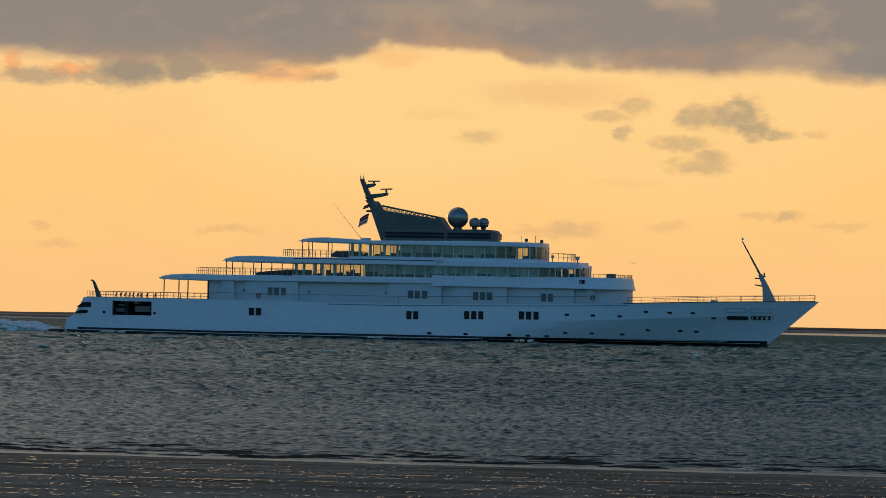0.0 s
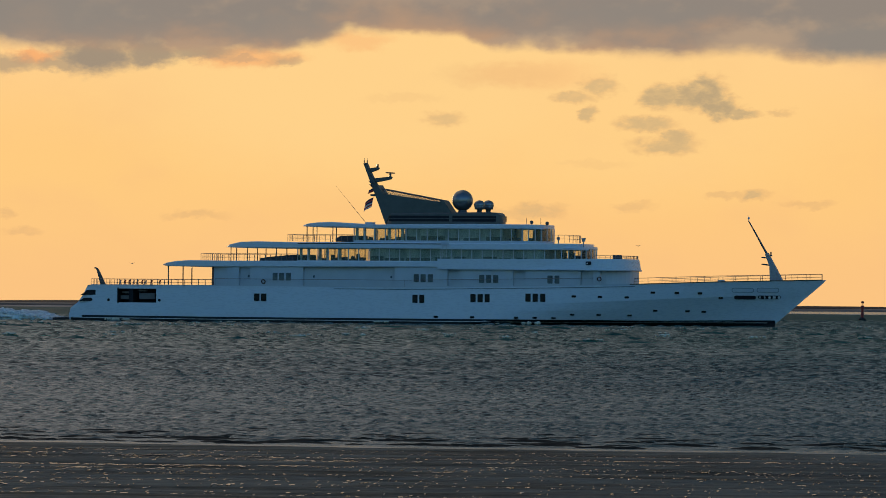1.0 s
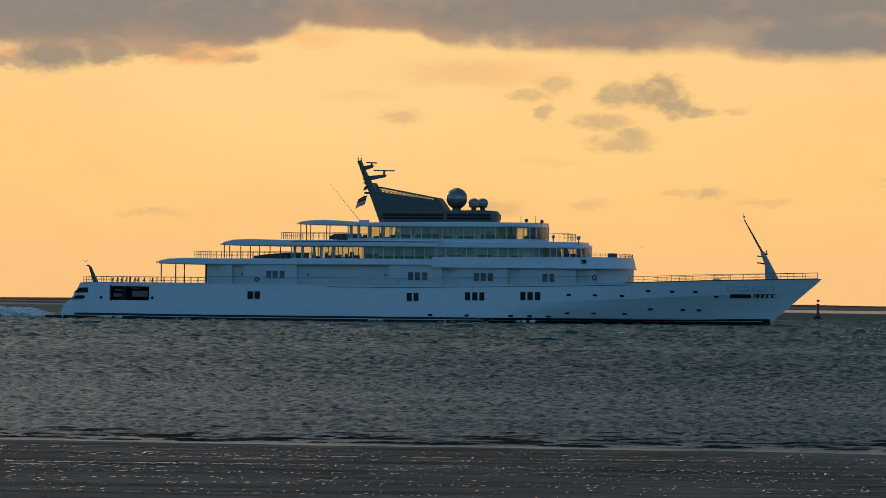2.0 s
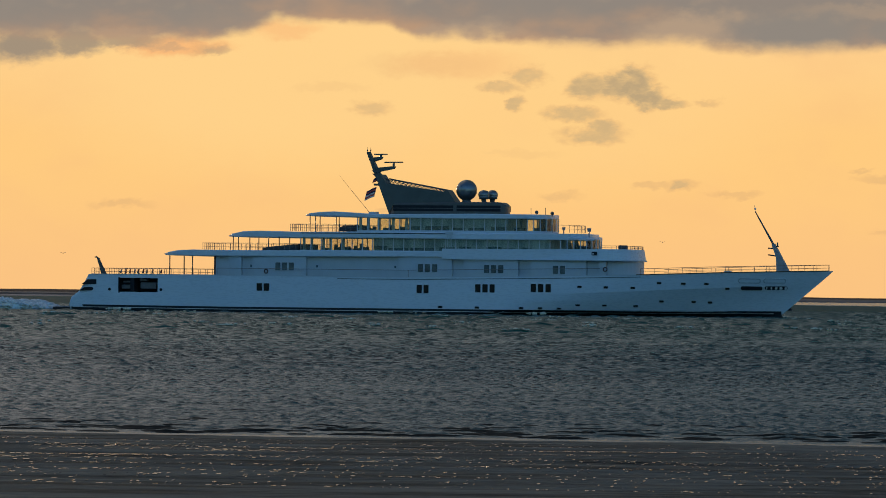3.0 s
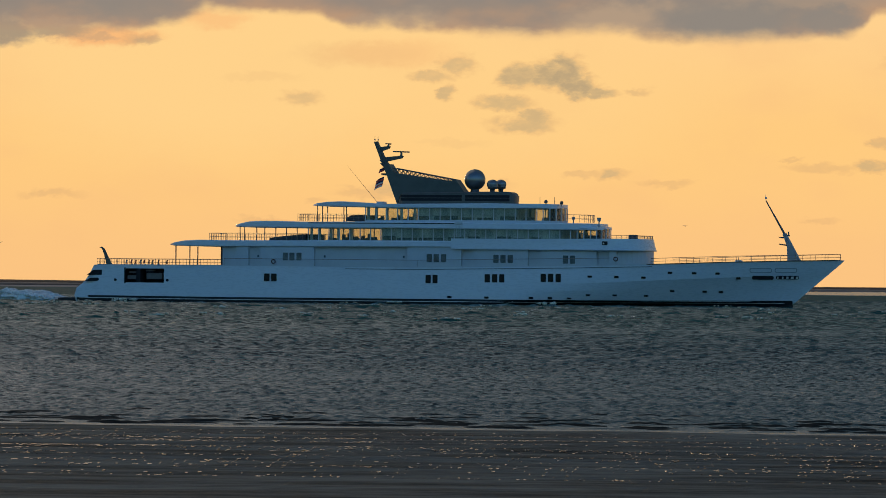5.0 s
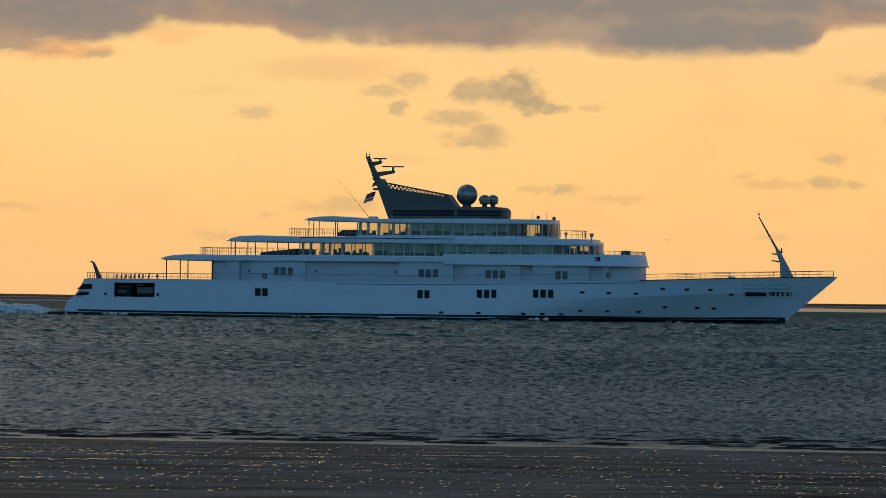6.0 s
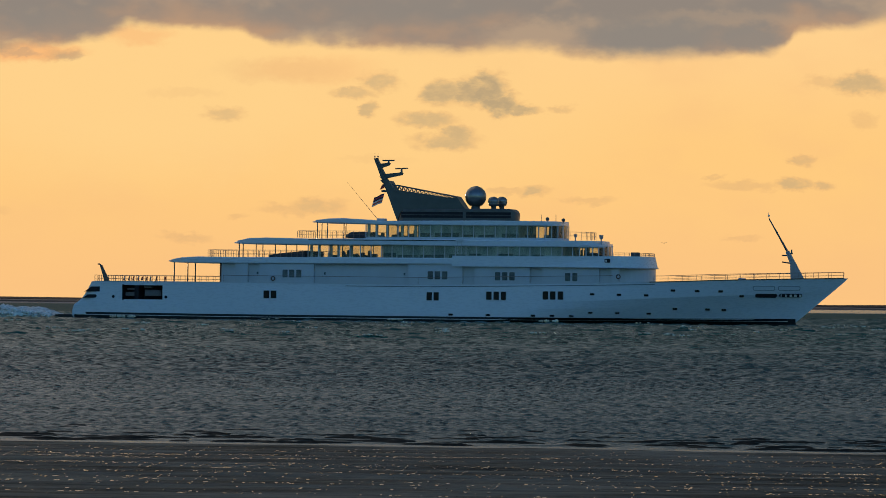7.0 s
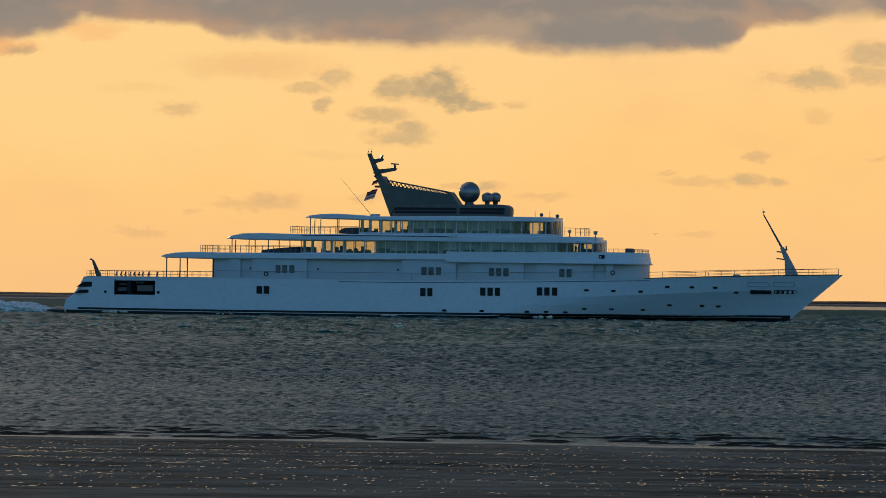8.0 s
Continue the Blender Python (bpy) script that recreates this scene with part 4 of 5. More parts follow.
    for xa, hh in ((-13.84, 0.8), (-10.76, 1.0), (-7.89, 1.35), (-8.91, 0.7)):
        bm = bmesh.new()
        rounded(bm, xa, xa + 1.5, -4.6, -3.4, z0, z0 + hh * 0.55, 0.15)
        rounded(bm, xa + 1.1, xa + 1.5, -4.6, -3.4, z0, z0 + hh, 0.15)
        part("armchair", bm, CUSHION, yacht, "dark armchair inside the top saloon")
    for px in (-14.70, -13.27, -11.32, -8.66, -6.20):
        bm = rounded(bmesh.new(), px, px + 0.5, -6.15, -5.95, z0, z1, 0.05)
        part("curtain", bm, CABIN, yacht, "gathered grey-green curtain behind the glass")
    for x, y in ((14.2, -4.2), (16.4, 2.5), (17.0, -2.0)):
        bm = rounded(bmesh.new(), x, x + 0.35, y - 0.2, y + 0.2, z0, z1, 0.05)
        rounded(bm, x - 0.9, x + 0.9, y - 0.5, y + 0.5, z0, z0 + 0.7, 0.1)
        part("bar_unit", bm, CUSHION, yacht, "dark pillar with a low cabinet in the top saloon")
    bm = bmesh.new()
    slab(bm, [(-19.20, 4.0, z0 - 0.1, z0 + 0.5), (-18.17, 4.2, z0 - 0.1, z0 + 0.95), (-15.90, 4.2, z0 - 0.1, z0 + 1.0)], 0.15)
    part("deck_sofa", bm, CUSHION, yacht, "dark covered seating on the top aft deck")
    dz = 14.36
    railing(yacht, [(-14.81, -7.4, dz), (-26.13, -7.4, dz), (-27.49, -6.0, dz), (-27.49, 6.0, dz), (-26.13, 7.4, dz), (-14.81, 7.4, dz)], 1.2, 1.05, post, 1)
    zr = 16.94
    for px, py in ((-23.87, -6.0), (-22.01, -6.0), (-19.02, -6.0), (-20.42, 0.0), (-24.83, 0.0)):
        bm = bmesh.new()
        tube(bm, (px, py, dz - 0.1), (px, py, zr + 0.2), 0.09, 0.09, 8)
        part("canopy_post", bm, GREY, yacht, "dark slender canopy post")
    # forward terraces
    dz = 14.36
    arc = [(x, -y, dz) for x, y in nose(20.8, 24.5, 6.5, 2.4, 6)]
    railing(yacht, arc + [(x, -y, z) for x, y, z in arc[::-1]], 1.3, 1.3, post, 1)
    dz = zhi2
    arc = [(x, -y, dz - 0.05) for x, y in nose(30.08, 34.67, 8.6, 2.8, 8)]
    railing(yacht, arc + [(x, -y, z) for x, y, z in arc[::-1]], 0.62, 1.0, post, 1)
    bm = bmesh.new()
    rounded(bm, 32.22, 33.52, -4.8, -3.2, dz - 0.2, dz + 0.72, 0.15)
    part("deck_locker", bm, CUSHION, yacht, "dark covered locker on the forward deck")
    for (x, z), y, big in (((22.41, 14.79), -5.0, 0.32), ((26.99, 14.53), -5.0, 0.40)):
        bm = bmesh.new()
        tube(bm, (x, y, z - 1.0), (x, y, z + 0.1), 0.10, 0.12, 8)
        tube(bm, (x, y, z), (x, y, z + big * 1.6), big * 0.7, big, 10)
        part("searchlight", bm, GREY_LIGHT, yacht, "grey searchlight on a short pillar")

    # roof
    bm = bmesh.new()
    za = 17.14
    w = 7.0
    slab(bm, [(-25.40, 3.8, za - 0.05, za + 0.08), (-24.27, 5.4, 17.00, 17.49), (-21.97, 6.4, 16.99, 17.73), (-19.04, w, 16.95, 17.82),
              (-14.93, w, 16.82, 17.61), (-12.57, w, 16.74, 17.38), (6.99, w, 16.66, 17.55)]
         + [(x, ww, 16.71, 17.49) for x, ww in nose(16.1, 19.45, w, 2.6)], 0.12)
    part("roof", bm, WHITE, yacht, "white top roof with a thin curved aft edge")
    bm = bmesh.new()
    box(bm, -13.33, -12.09, -5, -3, 17.43 - 0.3, 17.83)
    part("antenna_foot", bm, WHITE_DULL, yacht)
    bm = bmesh.new()
    tube(bm, (-13.43, -4.00, 17.63), (-19.16, -4.00, 24.23), 0.05, 0.012, 5)
    part("whip_antenna", bm, GREY, yacht, "thin leaning whip antenna")
    for (x, z), hgt, bal in (((16.89, 17.92), 0.0, 1), ((19.73, 17.74), 0.0, 1), ((15.02, 18.75), 1.9, 0), ((17.66, 18.77), 1.9, 0)):
        bm = bmesh.new()
        base = 17.44 - 0.2
        tube(bm, (x, -3 * bal, base), (x, -3 * bal, z), 0.05, 0.04, 6)
        if bal:
            ball(bm, (x, -3, z), 0.33, 12)
        part("roof_aerial", bm, GREY, yacht, "small dark aerial on the roof")

    # funnel base, mast and scanners
    bm = bmesh.new()
    zb = 17.52 - 0.15
    slab(bm, [(-9.96, 2.6, zb, 18.16), (-9.14, 3.2, zb, 19.45), (5.99, 3.2, zb, 19.67), (7.6, 3.15, zb, 19.70)] + [(x, w2, zb, 19.68 - 0.75 * max(0.0, (x - 9.4) / 1.6) ** 2) for x, w2 in nose(8.0, 11.0, 3.1, 2.3)], 0.2)
    part("funnel_base", bm, GREY, yacht, "dark grey housing below the mast")
    for a, b in ((-9.44, 1.71), (2.32, 10.36)):
        for side in (-1, 1):
            bm = box(bmesh.new(), a, b, side * 3.2 - 0.06, side * 3.2 + 0.06, 18.02, 19.05)
            part("louvre_band", bm, DARK, yacht, "black louvre band along the housing")
            bm = box(bmesh.new(), a, b, side * 3.2 - 0.10, side * 3.2 + 0.10, 18.48, 18.58)
            part("louvre_rail", bm, GREY, yacht, "grey bar across the louvres")
    fin = [(-10.64, 17.49), (-12.65, 22.73), (-13.34, 24.52), (-12.26, 24.52), (-11.21, 22.94), (-0.72, 21.50), (0.09, 21.80), (1.65, 19.64), (1.65, 19.24), (-9.93, 19.18)]
    bm = bmesh.new()
    extrude_xz(bm, fin, -1.6, 1.6)
    part("funnel_fin", bm, GREY, yacht, "swept dark grey funnel fin")
    bm = bmesh.new()
    for y in (-1.5, 1.5):
        p, q = Vector((-11.63, -1.50, 23.83)), Vector((0.09, -1.50, 21.70))
        p.y = q.y = y
        tube(bm, p, q, 0.10, 0.10, 6)
        lo_p, lo_q = Vector((-11.31, -1.50, 22.84)), Vector((-0.72, -1.50, 21.45))
        lo_p.y = lo_q.y = y
        for k in range(15):
            f, g = k / 15.0, (k + 0.5) / 15.0
            tube(bm, lo_p.lerp(lo_q, f), p.lerp(q, g), 0.06, 0.06, 5)
            tube(bm, p.lerp(q, g), lo_p.lerp(lo_q, (k + 1) / 15.0), 0.06, 0.06, 5)
    part("lattice", bm, GREY, yacht, "lattice rail along the fin's top edge")
    # leaning mast
    mast = [(-13.71, 24.35), (-15.31, 28.42), (-14.74, 28.53), (-13.95, 26.84), (-13.00, 25.05), (-12.05, 23.57)]
    bm = bmesh.new()
    extrude_xz(bm, mast, -0.45, 0.45)
    mast_ob = part("mast", bm, GREY, yacht, "raked dark grey mast")
    for x0, z0, x1, z1, reach, zbar, end_on in ((-14.16, 27.14, -12.61, 27.44, 2.4, 28.05, 0.95), (-13.31, 25.35, -10.22, 25.76, 3.9, 26.65, 1.15)):
        bm = bmesh.new()
        extrude_xz(bm, [(x0 - 0.3, z0 - 0.5), (x1, z1 - 0.22), (x1 + 0.25, z1 + 0.2), (x1 - 0.3, z1 + 0.25), (x0 - 0.3, z0 + 0.35)], -0.3, 0.3)
        tube(bm, (x1 - 0.15, 0, z1), (x1 - 0.15, 0, zbar), 0.26, 0.18, 8)
        arm = part("scanner_arm", bm, GREY, yacht, "dark bracket of a scanner")
        bm = bmesh.new()
        rounded(bm, -reach / 2, reach / 2, -0.14, 0.14, -0.06, 0.16, 0.08)
        bar = part("radar_bar", bm, GREY, arm, "long flat turning radar scanner")
        bar.matrix_basis = Matrix.Translation((x1 - 0.15, 0, zbar))
        SCANNERS.append((bar, (x1 - 0.15, 0, zbar), end_on))
    for px, pz in ((-15.26, 28.82), (-14.69, 28.82)):
        bm = bmesh.new()
        tube(bm, (px, 0, pz - 0.7), (px, 0, pz), 0.06, 0.06, 6)
        ball(bm, (px, 0, pz), 0.14, 8)
        tube(bm, (px, 0, pz), (px, 0, pz + 0.6), 0.03, 0.02, 5)
        part("mast_light", bm, GREY, mast_ob, "small dark mast head light")
    for (xa, z), ln in (((-13.13, 25.03), 0.7), ((-12.91, 24.43), 0.8), ((-12.70, 23.64), 0.6)):
        bm = extrude_xz(bmesh.new(), [(xa, z - 0.5), (xa - ln - 0.3, z + 0.25), (xa - ln, z - 0.1), (xa, z - 0.9)], -1.0, 1.0)
        part("spreader", bm, GREY, mast_ob, "small spreader on the mast's aft edge")
    bm = box(bmesh.new(), -13.67, -12.53, -1.2, 1.2, 22.54, 22.89)
    part("spreader", bm, GREY, mast_ob, "small spreader on the mast's aft edge")
    # flags on the halyard, each swinging about its upper corner
    for top, hoist, fly, drop, bands in (
            (Vector((-13.00, -1.50, 22.30)), Vector((-0.38, 0, -1.75)), 1.75, -0.75, (FLAG_BLUE, FLAG_RED, FLAG_BLUE, FLAG_WHITE, FLAG_RED, FLAG_WHITE)),
            (Vector((-12.80, -1.55, 24.00)), Vector((-0.28, 0, -0.80)), 0.95, -0.35, (FLAG_BLUE, FLAG_RED))):
        flag = tagged(new("flag"), "striped flag flying aft" if len(bands) > 2 else "small dark pennant")
        flag.parent = yacht
        flag.matrix_basis = Matrix.Translation(top)
        FLAGS.append((flag, top))
        n = 9
        for k, mat in enumerate(bands):
            bm = bmesh.new()
            rows = []
            for i in range(n + 1):
                u = i / n
                wav = 0.26 * u * math.sin(u * 7.0 + 0.4)
                sag = 0.16 * math.sin(u * 6.0) * u
                ring = []
                for f in (k / len(bands), (k + 1) / len(bands)):
                    p = hoist * f + Vector((-fly * u, wav, drop * u + sag * (1 - 0.4 * f)))
                    ring += [bm.verts.new(p + Vector((0, o, 0))) for o in (-0.015, 0.015)]
                rows.append(ring)
            for r0, r1 in zip(rows, rows[1:]):
                for a, b in ((0, 1), (1, 3), (3, 2), (2, 0)):
                    bm.faces.new((r0[a], r0[b], r1[b], r1[a]))
            part("flag_strip", bm, mat, flag, {FLAG_BLUE: "navy strip", FLAG_RED: "dull red strip", FLAG_WHITE: "pale strip"}[mat])
    # radomes
    (dx, dz_), r = (3.17, 21.80), 1.86
    bm = bmesh.new()
    ball(bm, (dx, 0, dz_), r, 32)
    part("radome", bm, DOME, yacht, "large grey radome ball", True)
    bm = bmesh.new()
    tube(bm, (dx, 0, dz_ - r - 0.75), (dx, 0, dz_ - r + 0.25), 0.95, 0.7, 16)
    part("radome_foot", bm, GREY, yacht)
    for (sx, sz), y in (((6.81, 20.80), -1.6), ((7.46, 20.87), 1.6)):
        bm = bmesh.new()
        ball(bm, (sx, y, sz + 0.18), 0.98, 20, 0.85)
        tube(bm, (sx, y, sz - 0.62), (sx, y, sz + 0.18), 0.80, 0.98, 20)
        dome = part("small_radome", bm, DOME, yacht, "small grey radome", True)
        bm = bmesh.new()
        tube(bm, (sx, y, sz - 1.5), (sx, y, sz - 0.6), 0.35, 0.5, 10)
        part("dome_foot", bm, GREY, dome)

    # aft deck rails, flagstaff and loungers
    sh = 6.29
    railing(yacht, [(-40.72, -8.8, sh), (-62.91, -8.2, sh), (-64.59, -7.0, sh), (-64.59, 7.0, sh), (-62.91, 8.2, sh), (-40.72, 8.8, sh)], 1.18, 1.3, post, 1)
    bm = bmesh.new()
    extrude_xz(bm, [(-63.29, 6.19), (-62.24, 6.20), (-62.89, 7.49), (-63.75, 9.19), (-64.29, 9.58), (-64.71, 9.43), (-64.18, 9.23), (-63.63, 7.59)], -5.65, -5.35)
    part("stern_davit", bm, GREY, yacht, "small raked dark davit at the stern")
    for k, px in enumerate((-60.2, -59.3, -58.5, -57.6, -56.9, -56.0, -55.3, -54.2, -52.6)):
        bm = bmesh.new()
        for y in (-4.6, -4.0):
            tube(bm, (px, y, sh), (px + 0.30, y, sh + 1.05), 0.045, 0.045, 5)
            tube(bm, (px + 0.42, y, sh), (px + 0.12, y, sh + 0.62), 0.05, 0.05, 5)
        chair = part("deck_chair", bm, TEAK, yacht, "folding teak deck chair on the aft deck")
        bm = bmesh.new()
        extrude_xz(bm, [(px + 0.10, sh + 0.40), (px + 0.15, sh + 0.40), (px + 0.31, sh + 1.0), (px + 0.26, sh + 1.0)], -4.58, -4.02)
        part("sling", bm, FLAG_RED if k % 3 else CREAM, chair, "faded red canvas sling" if k % 3 else "pale canvas sling")

    # foredeck: rail, mast and fittings
    def bow_line(side):
        pts = []
        for x in np.linspace(37.13, 68.6, 14):
            z = lerp(SHEER, x)
            pts.append((x, side * max(0.12, surface_half(x, z) - 0.12), z))
        return pts
    rail_l = bow_line(-1)
    railing(yacht, rail_l + bow_line(1)[::-1], 1.05, 2.0, post, 1, 0.045)
    bm = bmesh.new()
    extrude_xz(bm, [(59.41, 7.73), (61.68, 7.85), (60.38, 10.26), (58.97, 12.78), (58.48, 12.58), (59.29, 10.45)], -0.45, 0.45)
    fm = part("foremast_foot", bm, GREY_LIGHT, yacht, "grey tapered foot of the foremast")
    bm = bmesh.new()
    tube(bm, (58.87, 0.00, 12.39), (55.45, 0.00, 18.30), 0.20, 0.10, 8)
    part("foremast_pole", bm, GREY, fm, "dark leaning foremast pole")
    bm = bmesh.new()
    tube(bm, (55.45, 0.00, 18.30), (55.29, 0.00, 19.37), 0.05, 0.03, 6)
    ball(bm, (55.44, 0.00, 18.79), 0.2, 10)
    part("foremast_light", bm, CREAM, fm, "pale light at the foremast's head")
    for a, b in (((57.79, 0.00, 11.99), (58.98, 0.00, 11.91)), ((57.80, 0.00, 10.83), (59.19, 0.00, 10.64)), ((59.46, 0.00, 12.98), (59.47, 0.00, 12.30)), ((58.68, 0.00, 12.29), (59.67, 0.00, 12.30))):
        bm = bmesh.new()
        tube(bm, a, b, 0.12, 0.14, 6)
        part("foremast_arm", bm, GREY, fm, "short dark arm on the foremast")
    bm = bmesh.new()
    rounded(bm, 51.12, 52.21, -4.6, -3.4, 7.54 - 0.3, 7.97, 0.15)
    part("deck_hatch", bm, WHITE_DULL, yacht, "low white hatch on the foredeck")
    return yacht


WINCH = material("shaded_winch_grey", (0.22, 0.20, 0.19), 0.6)
GREY_LIGHT = material("grey_mast_foot_paint", (0.36, 0.37, 0.37), 0.4, vary=0.1)
YACHT = build_yacht()

# ---------------------------------------------------------------- foam
rf = random.Random(5)


def foam_lump(bm, c, sx, sy, sz):
    """A low rough lump of broken water."""
    got = bmesh.ops.create_icosphere(bm, subdivisions=2, radius=1.0)
    off = Vector((rf.uniform(0, 90), rf.uniform(0, 90), rf.uniform(0, 90)))
    for v in got["verts"]:
        k = 1.0 + 0.30 * noise.noise(v.co * 1.3 + off) + 0.16 * noise.noise(v.co * 4.5 + off)
        v.co = Vector((v.co.x * sx * k, v.co.y * sy * k, v.co.z * sz * k)) + Vector(c)


def build_wake():
    """White water behind the stern, in lumps that travel with the ship."""
    wake = tagged(new("stern_wake"), "white churned foam trailing behind the stern", "foam", kind="stuff")
    for k in range(26):
        bm = bmesh.new()
        f = k / 25.0
        x = -74.0 - 22.0 * f
        for i in range(8):
            y = rf.uniform(-8.0, 3.0)
            rise = 0.50 + 1.05 * math.exp(-((f - 0.30) / 0.20) ** 2) + 0.6 * f
            foam_lump(bm, (x + rf.uniform(-1, 1), y, 0.0), rf.uniform(1.3, 2.8), rf.uniform(0.9, 1.8), rise * rf.uniform(0.7, 1.15))
        for i in range(14):
            foam_lump(bm, (x + rf.uniform(-1, 1), rf.uniform(-9.0, -5.0), rise * rf.uniform(0.2, 0.9)), rf.uniform(0.15, 0.5), rf.uniform(0.2, 0.4), rf.uniform(0.10, 0.30))
        part("foam_clump", bm, FOAM, wake, smooth=True)
    return wake


def build_side_foam():
    """Low broken crests along the hull, carried with the ship."""
    side = tagged(new("bow_wave"), "low broken foam crests beside the hull", "foam", kind="stuff")
    spots = [(19, -10.5, 1.6, 0.5), (-58, -10.5, 2.2, 0.45), (-8, -11.5, 1.2, 0.3)]
    for x, y, ln, hgt in spots:
        bm = bmesh.new()
        for i in range(18):
            foam_lump(bm, (x + rf.uniform(-ln, ln), y + rf.uniform(-0.8, 0.8), 0.22), rf.uniform(0.08, 0.42), rf.uniform(0.2, 0.5), hgt * rf.uniform(0.2, 0.7))
        part("foam_crest", bm, FOAM_CAP, side, smooth=True)
    return side


def build_whitecaps():
    """Small breaking crests scattered over the open water."""
    caps = tagged(new("whitecaps"), "small white breaking crests on the open water", "foam", kind="stuff")
    r = random.Random(21)
    for k in range(44):
        d = 470 + 380 * r.random() ** 1.2
        x = d * math.tan(radians(r.uniform(-6.2, 6.2)))
        bm = bmesh.new()
        ln = r.uniform(0.4, 1.6) * d / 500.0
        for i in range(7):
            u = r.uniform(-1, 1)
            foam_lump(bm, (x + u * ln, d + r.uniform(-0.5, 0.5), 0.36), r.uniform(0.06, 0.28), r.uniform(0.15, 0.4), r.uniform(0.04, 0.15) * (1.1 - u * u))
        part("foam_crest", bm, FOAM_CAP, caps, smooth=True)


def build_wave_ridges():
    """Steeper single waves that heap up in the channel, some with a broken crest."""
    r = random.Random(52)
    ridges = tagged(new("channel_waves"), "steep grey-green waves heaping up in the channel", "waves", kind="stuff")
    n = 13
    for k in range(56):
        d = 455 + 330 * r.random() ** 1.1
        x = d * math.tan(radians(r.uniform(-6.6, 6.6)))
        ln, top, deep = r.uniform(0.5, 2.6), r.uniform(0.08, 0.26), r.uniform(0.8, 1.6)
        lean, bend = r.uniform(-0.5, 0.5), r.uniform(-0.6, 0.6)
        bm = bmesh.new()
        rows = []
        for i in range(n):
            u = 2.0 * i / (n - 1) - 1.0
            f = max(0.03, (1 - u * u) ** 0.9) * (1 + 0.22 * math.sin(u * 6 + k) + 0.12 * math.sin(u * 13 + 2 * k))
            y = d + lean * u + bend * u * u
            rows.append([bm.verts.new((x + u * ln, y + a * deep * (0.4 + 0.6 * f), (top * z + c) * f if c > -0.2 else c)) for a, z, c in
                         ((-0.8, 0.0, -0.25), (-0.42, 0.35, 0.05), (-0.16, 0.85, 0.1), (0.0, 1.0, 0.1), (0.3, 0.75, 0.1), (0.8, 0.3, 0.0), (1.3, 0.0, -0.25))])
        for p, q in zip(rows, rows[1:]):
            for i in range(6):
                bm.faces.new((p[i], p[i + 1], q[i + 1], q[i]))
        ridge = part("wave", bm, WATER, ridges, smooth=True)
        if k % 4 == 0:
            bm = bmesh.new()
            for i in range(9):
                u = r.uniform(-0.5, 0.6)
                foam_lump(bm, (x + u * ln, d + lean * u - 0.12, 0.08 + top * (1 - u * u) * r.uniform(0.8, 1.05)), r.uniform(0.08, 0.34), r.uniform(0.1, 0.3), r.uniform(0.03, 0.12))
            part("foam", bm, FOAM_CAP, ridge, "broken pale crest", True)


build_whitecaps()
build_wave_ridges()
WAKE = build_wake()
BOW_WAVE = build_side_foam()


# ---------------------------------------------------------------- buoy, gulls, pools
def build_buoy(x, y):
    buoy = tagged(new("channel_buoy"), "red pillar buoy on a dark float in the channel", "buoy")
    buoy.matrix_basis = pose(x, y, 0, 0, 1.5, 20)
    bm = bmesh.new()
    tube(bm, (0, 0, -0.6), (0, 0, 0.35), 1.0, 1.0, 20)
    tube(bm, (0, 0, 0.35), (0, 0, 0.75), 0.95, 0.55, 20)
    part("float", bm, BUOY_BASE, buoy, "dark weathered round float")
    bm = bmesh.new()
    tube(bm, (0, 0, 0.7), (0, 0, 3.0), 0.42, 0.30, 14)
    tube(bm, (0, 0, 3.0), (0, 0, 3.9), 0.46, 0.46, 14)
    part("pillar", bm, BUOY_RED, buoy, "dull red pillar")
    bm = bmesh.new()
    for k in range(3):
        a = 2.1 * k
        tube(bm, (0.3 * math.cos(a), 0.3 * math.sin(a), 3.9), (0.2 * math.cos(a), 0.2 * math.sin(a), 4.6), 0.03, 0.03, 5)
    part("lamp_cage", bm, BUOY_BASE, buoy)
    bm = bmesh.new()
    rounded(bm, -0.3, 0.3, -0.3, 0.3, 4.5, 5.05, 0.12)
    part("topmark", bm, BUOY_RED, buoy, "small red can topmark")
    return buoy


build_buoy(81.4, 1350.0)


def build_gull():
    gull = tagged(new("gull"), "small grey gull gliding over the water", "bird", group="gulls")
    bm = bmesh.new()
    ball(bm, (0, 0, 0), 0.06, 10)
    for v in bm.verts:
        v.co.x *= 2.2
    part("body", bm, GULL, gull, smooth=True)
    for side in (-1, 1):
        bm = bmesh.new()
        extrude_xz(bm, [(-0.07, 0.0), (0.08, 0.0), (0.06, 0.16), (-0.02, 0.34), (-0.05, 0.34), (-0.06, 0.16)], -0.010, 0.010)
        wing = part("wing", bm, GULL, gull)
        wing.matrix_basis = pose(0, 0.05 * side, 0.03, -76 * side, 0, 0)
    return gull


GULLS = [build_gull()]
GULLS.append(copy_thing(GULLS[0], pose(0, 0, 0)))


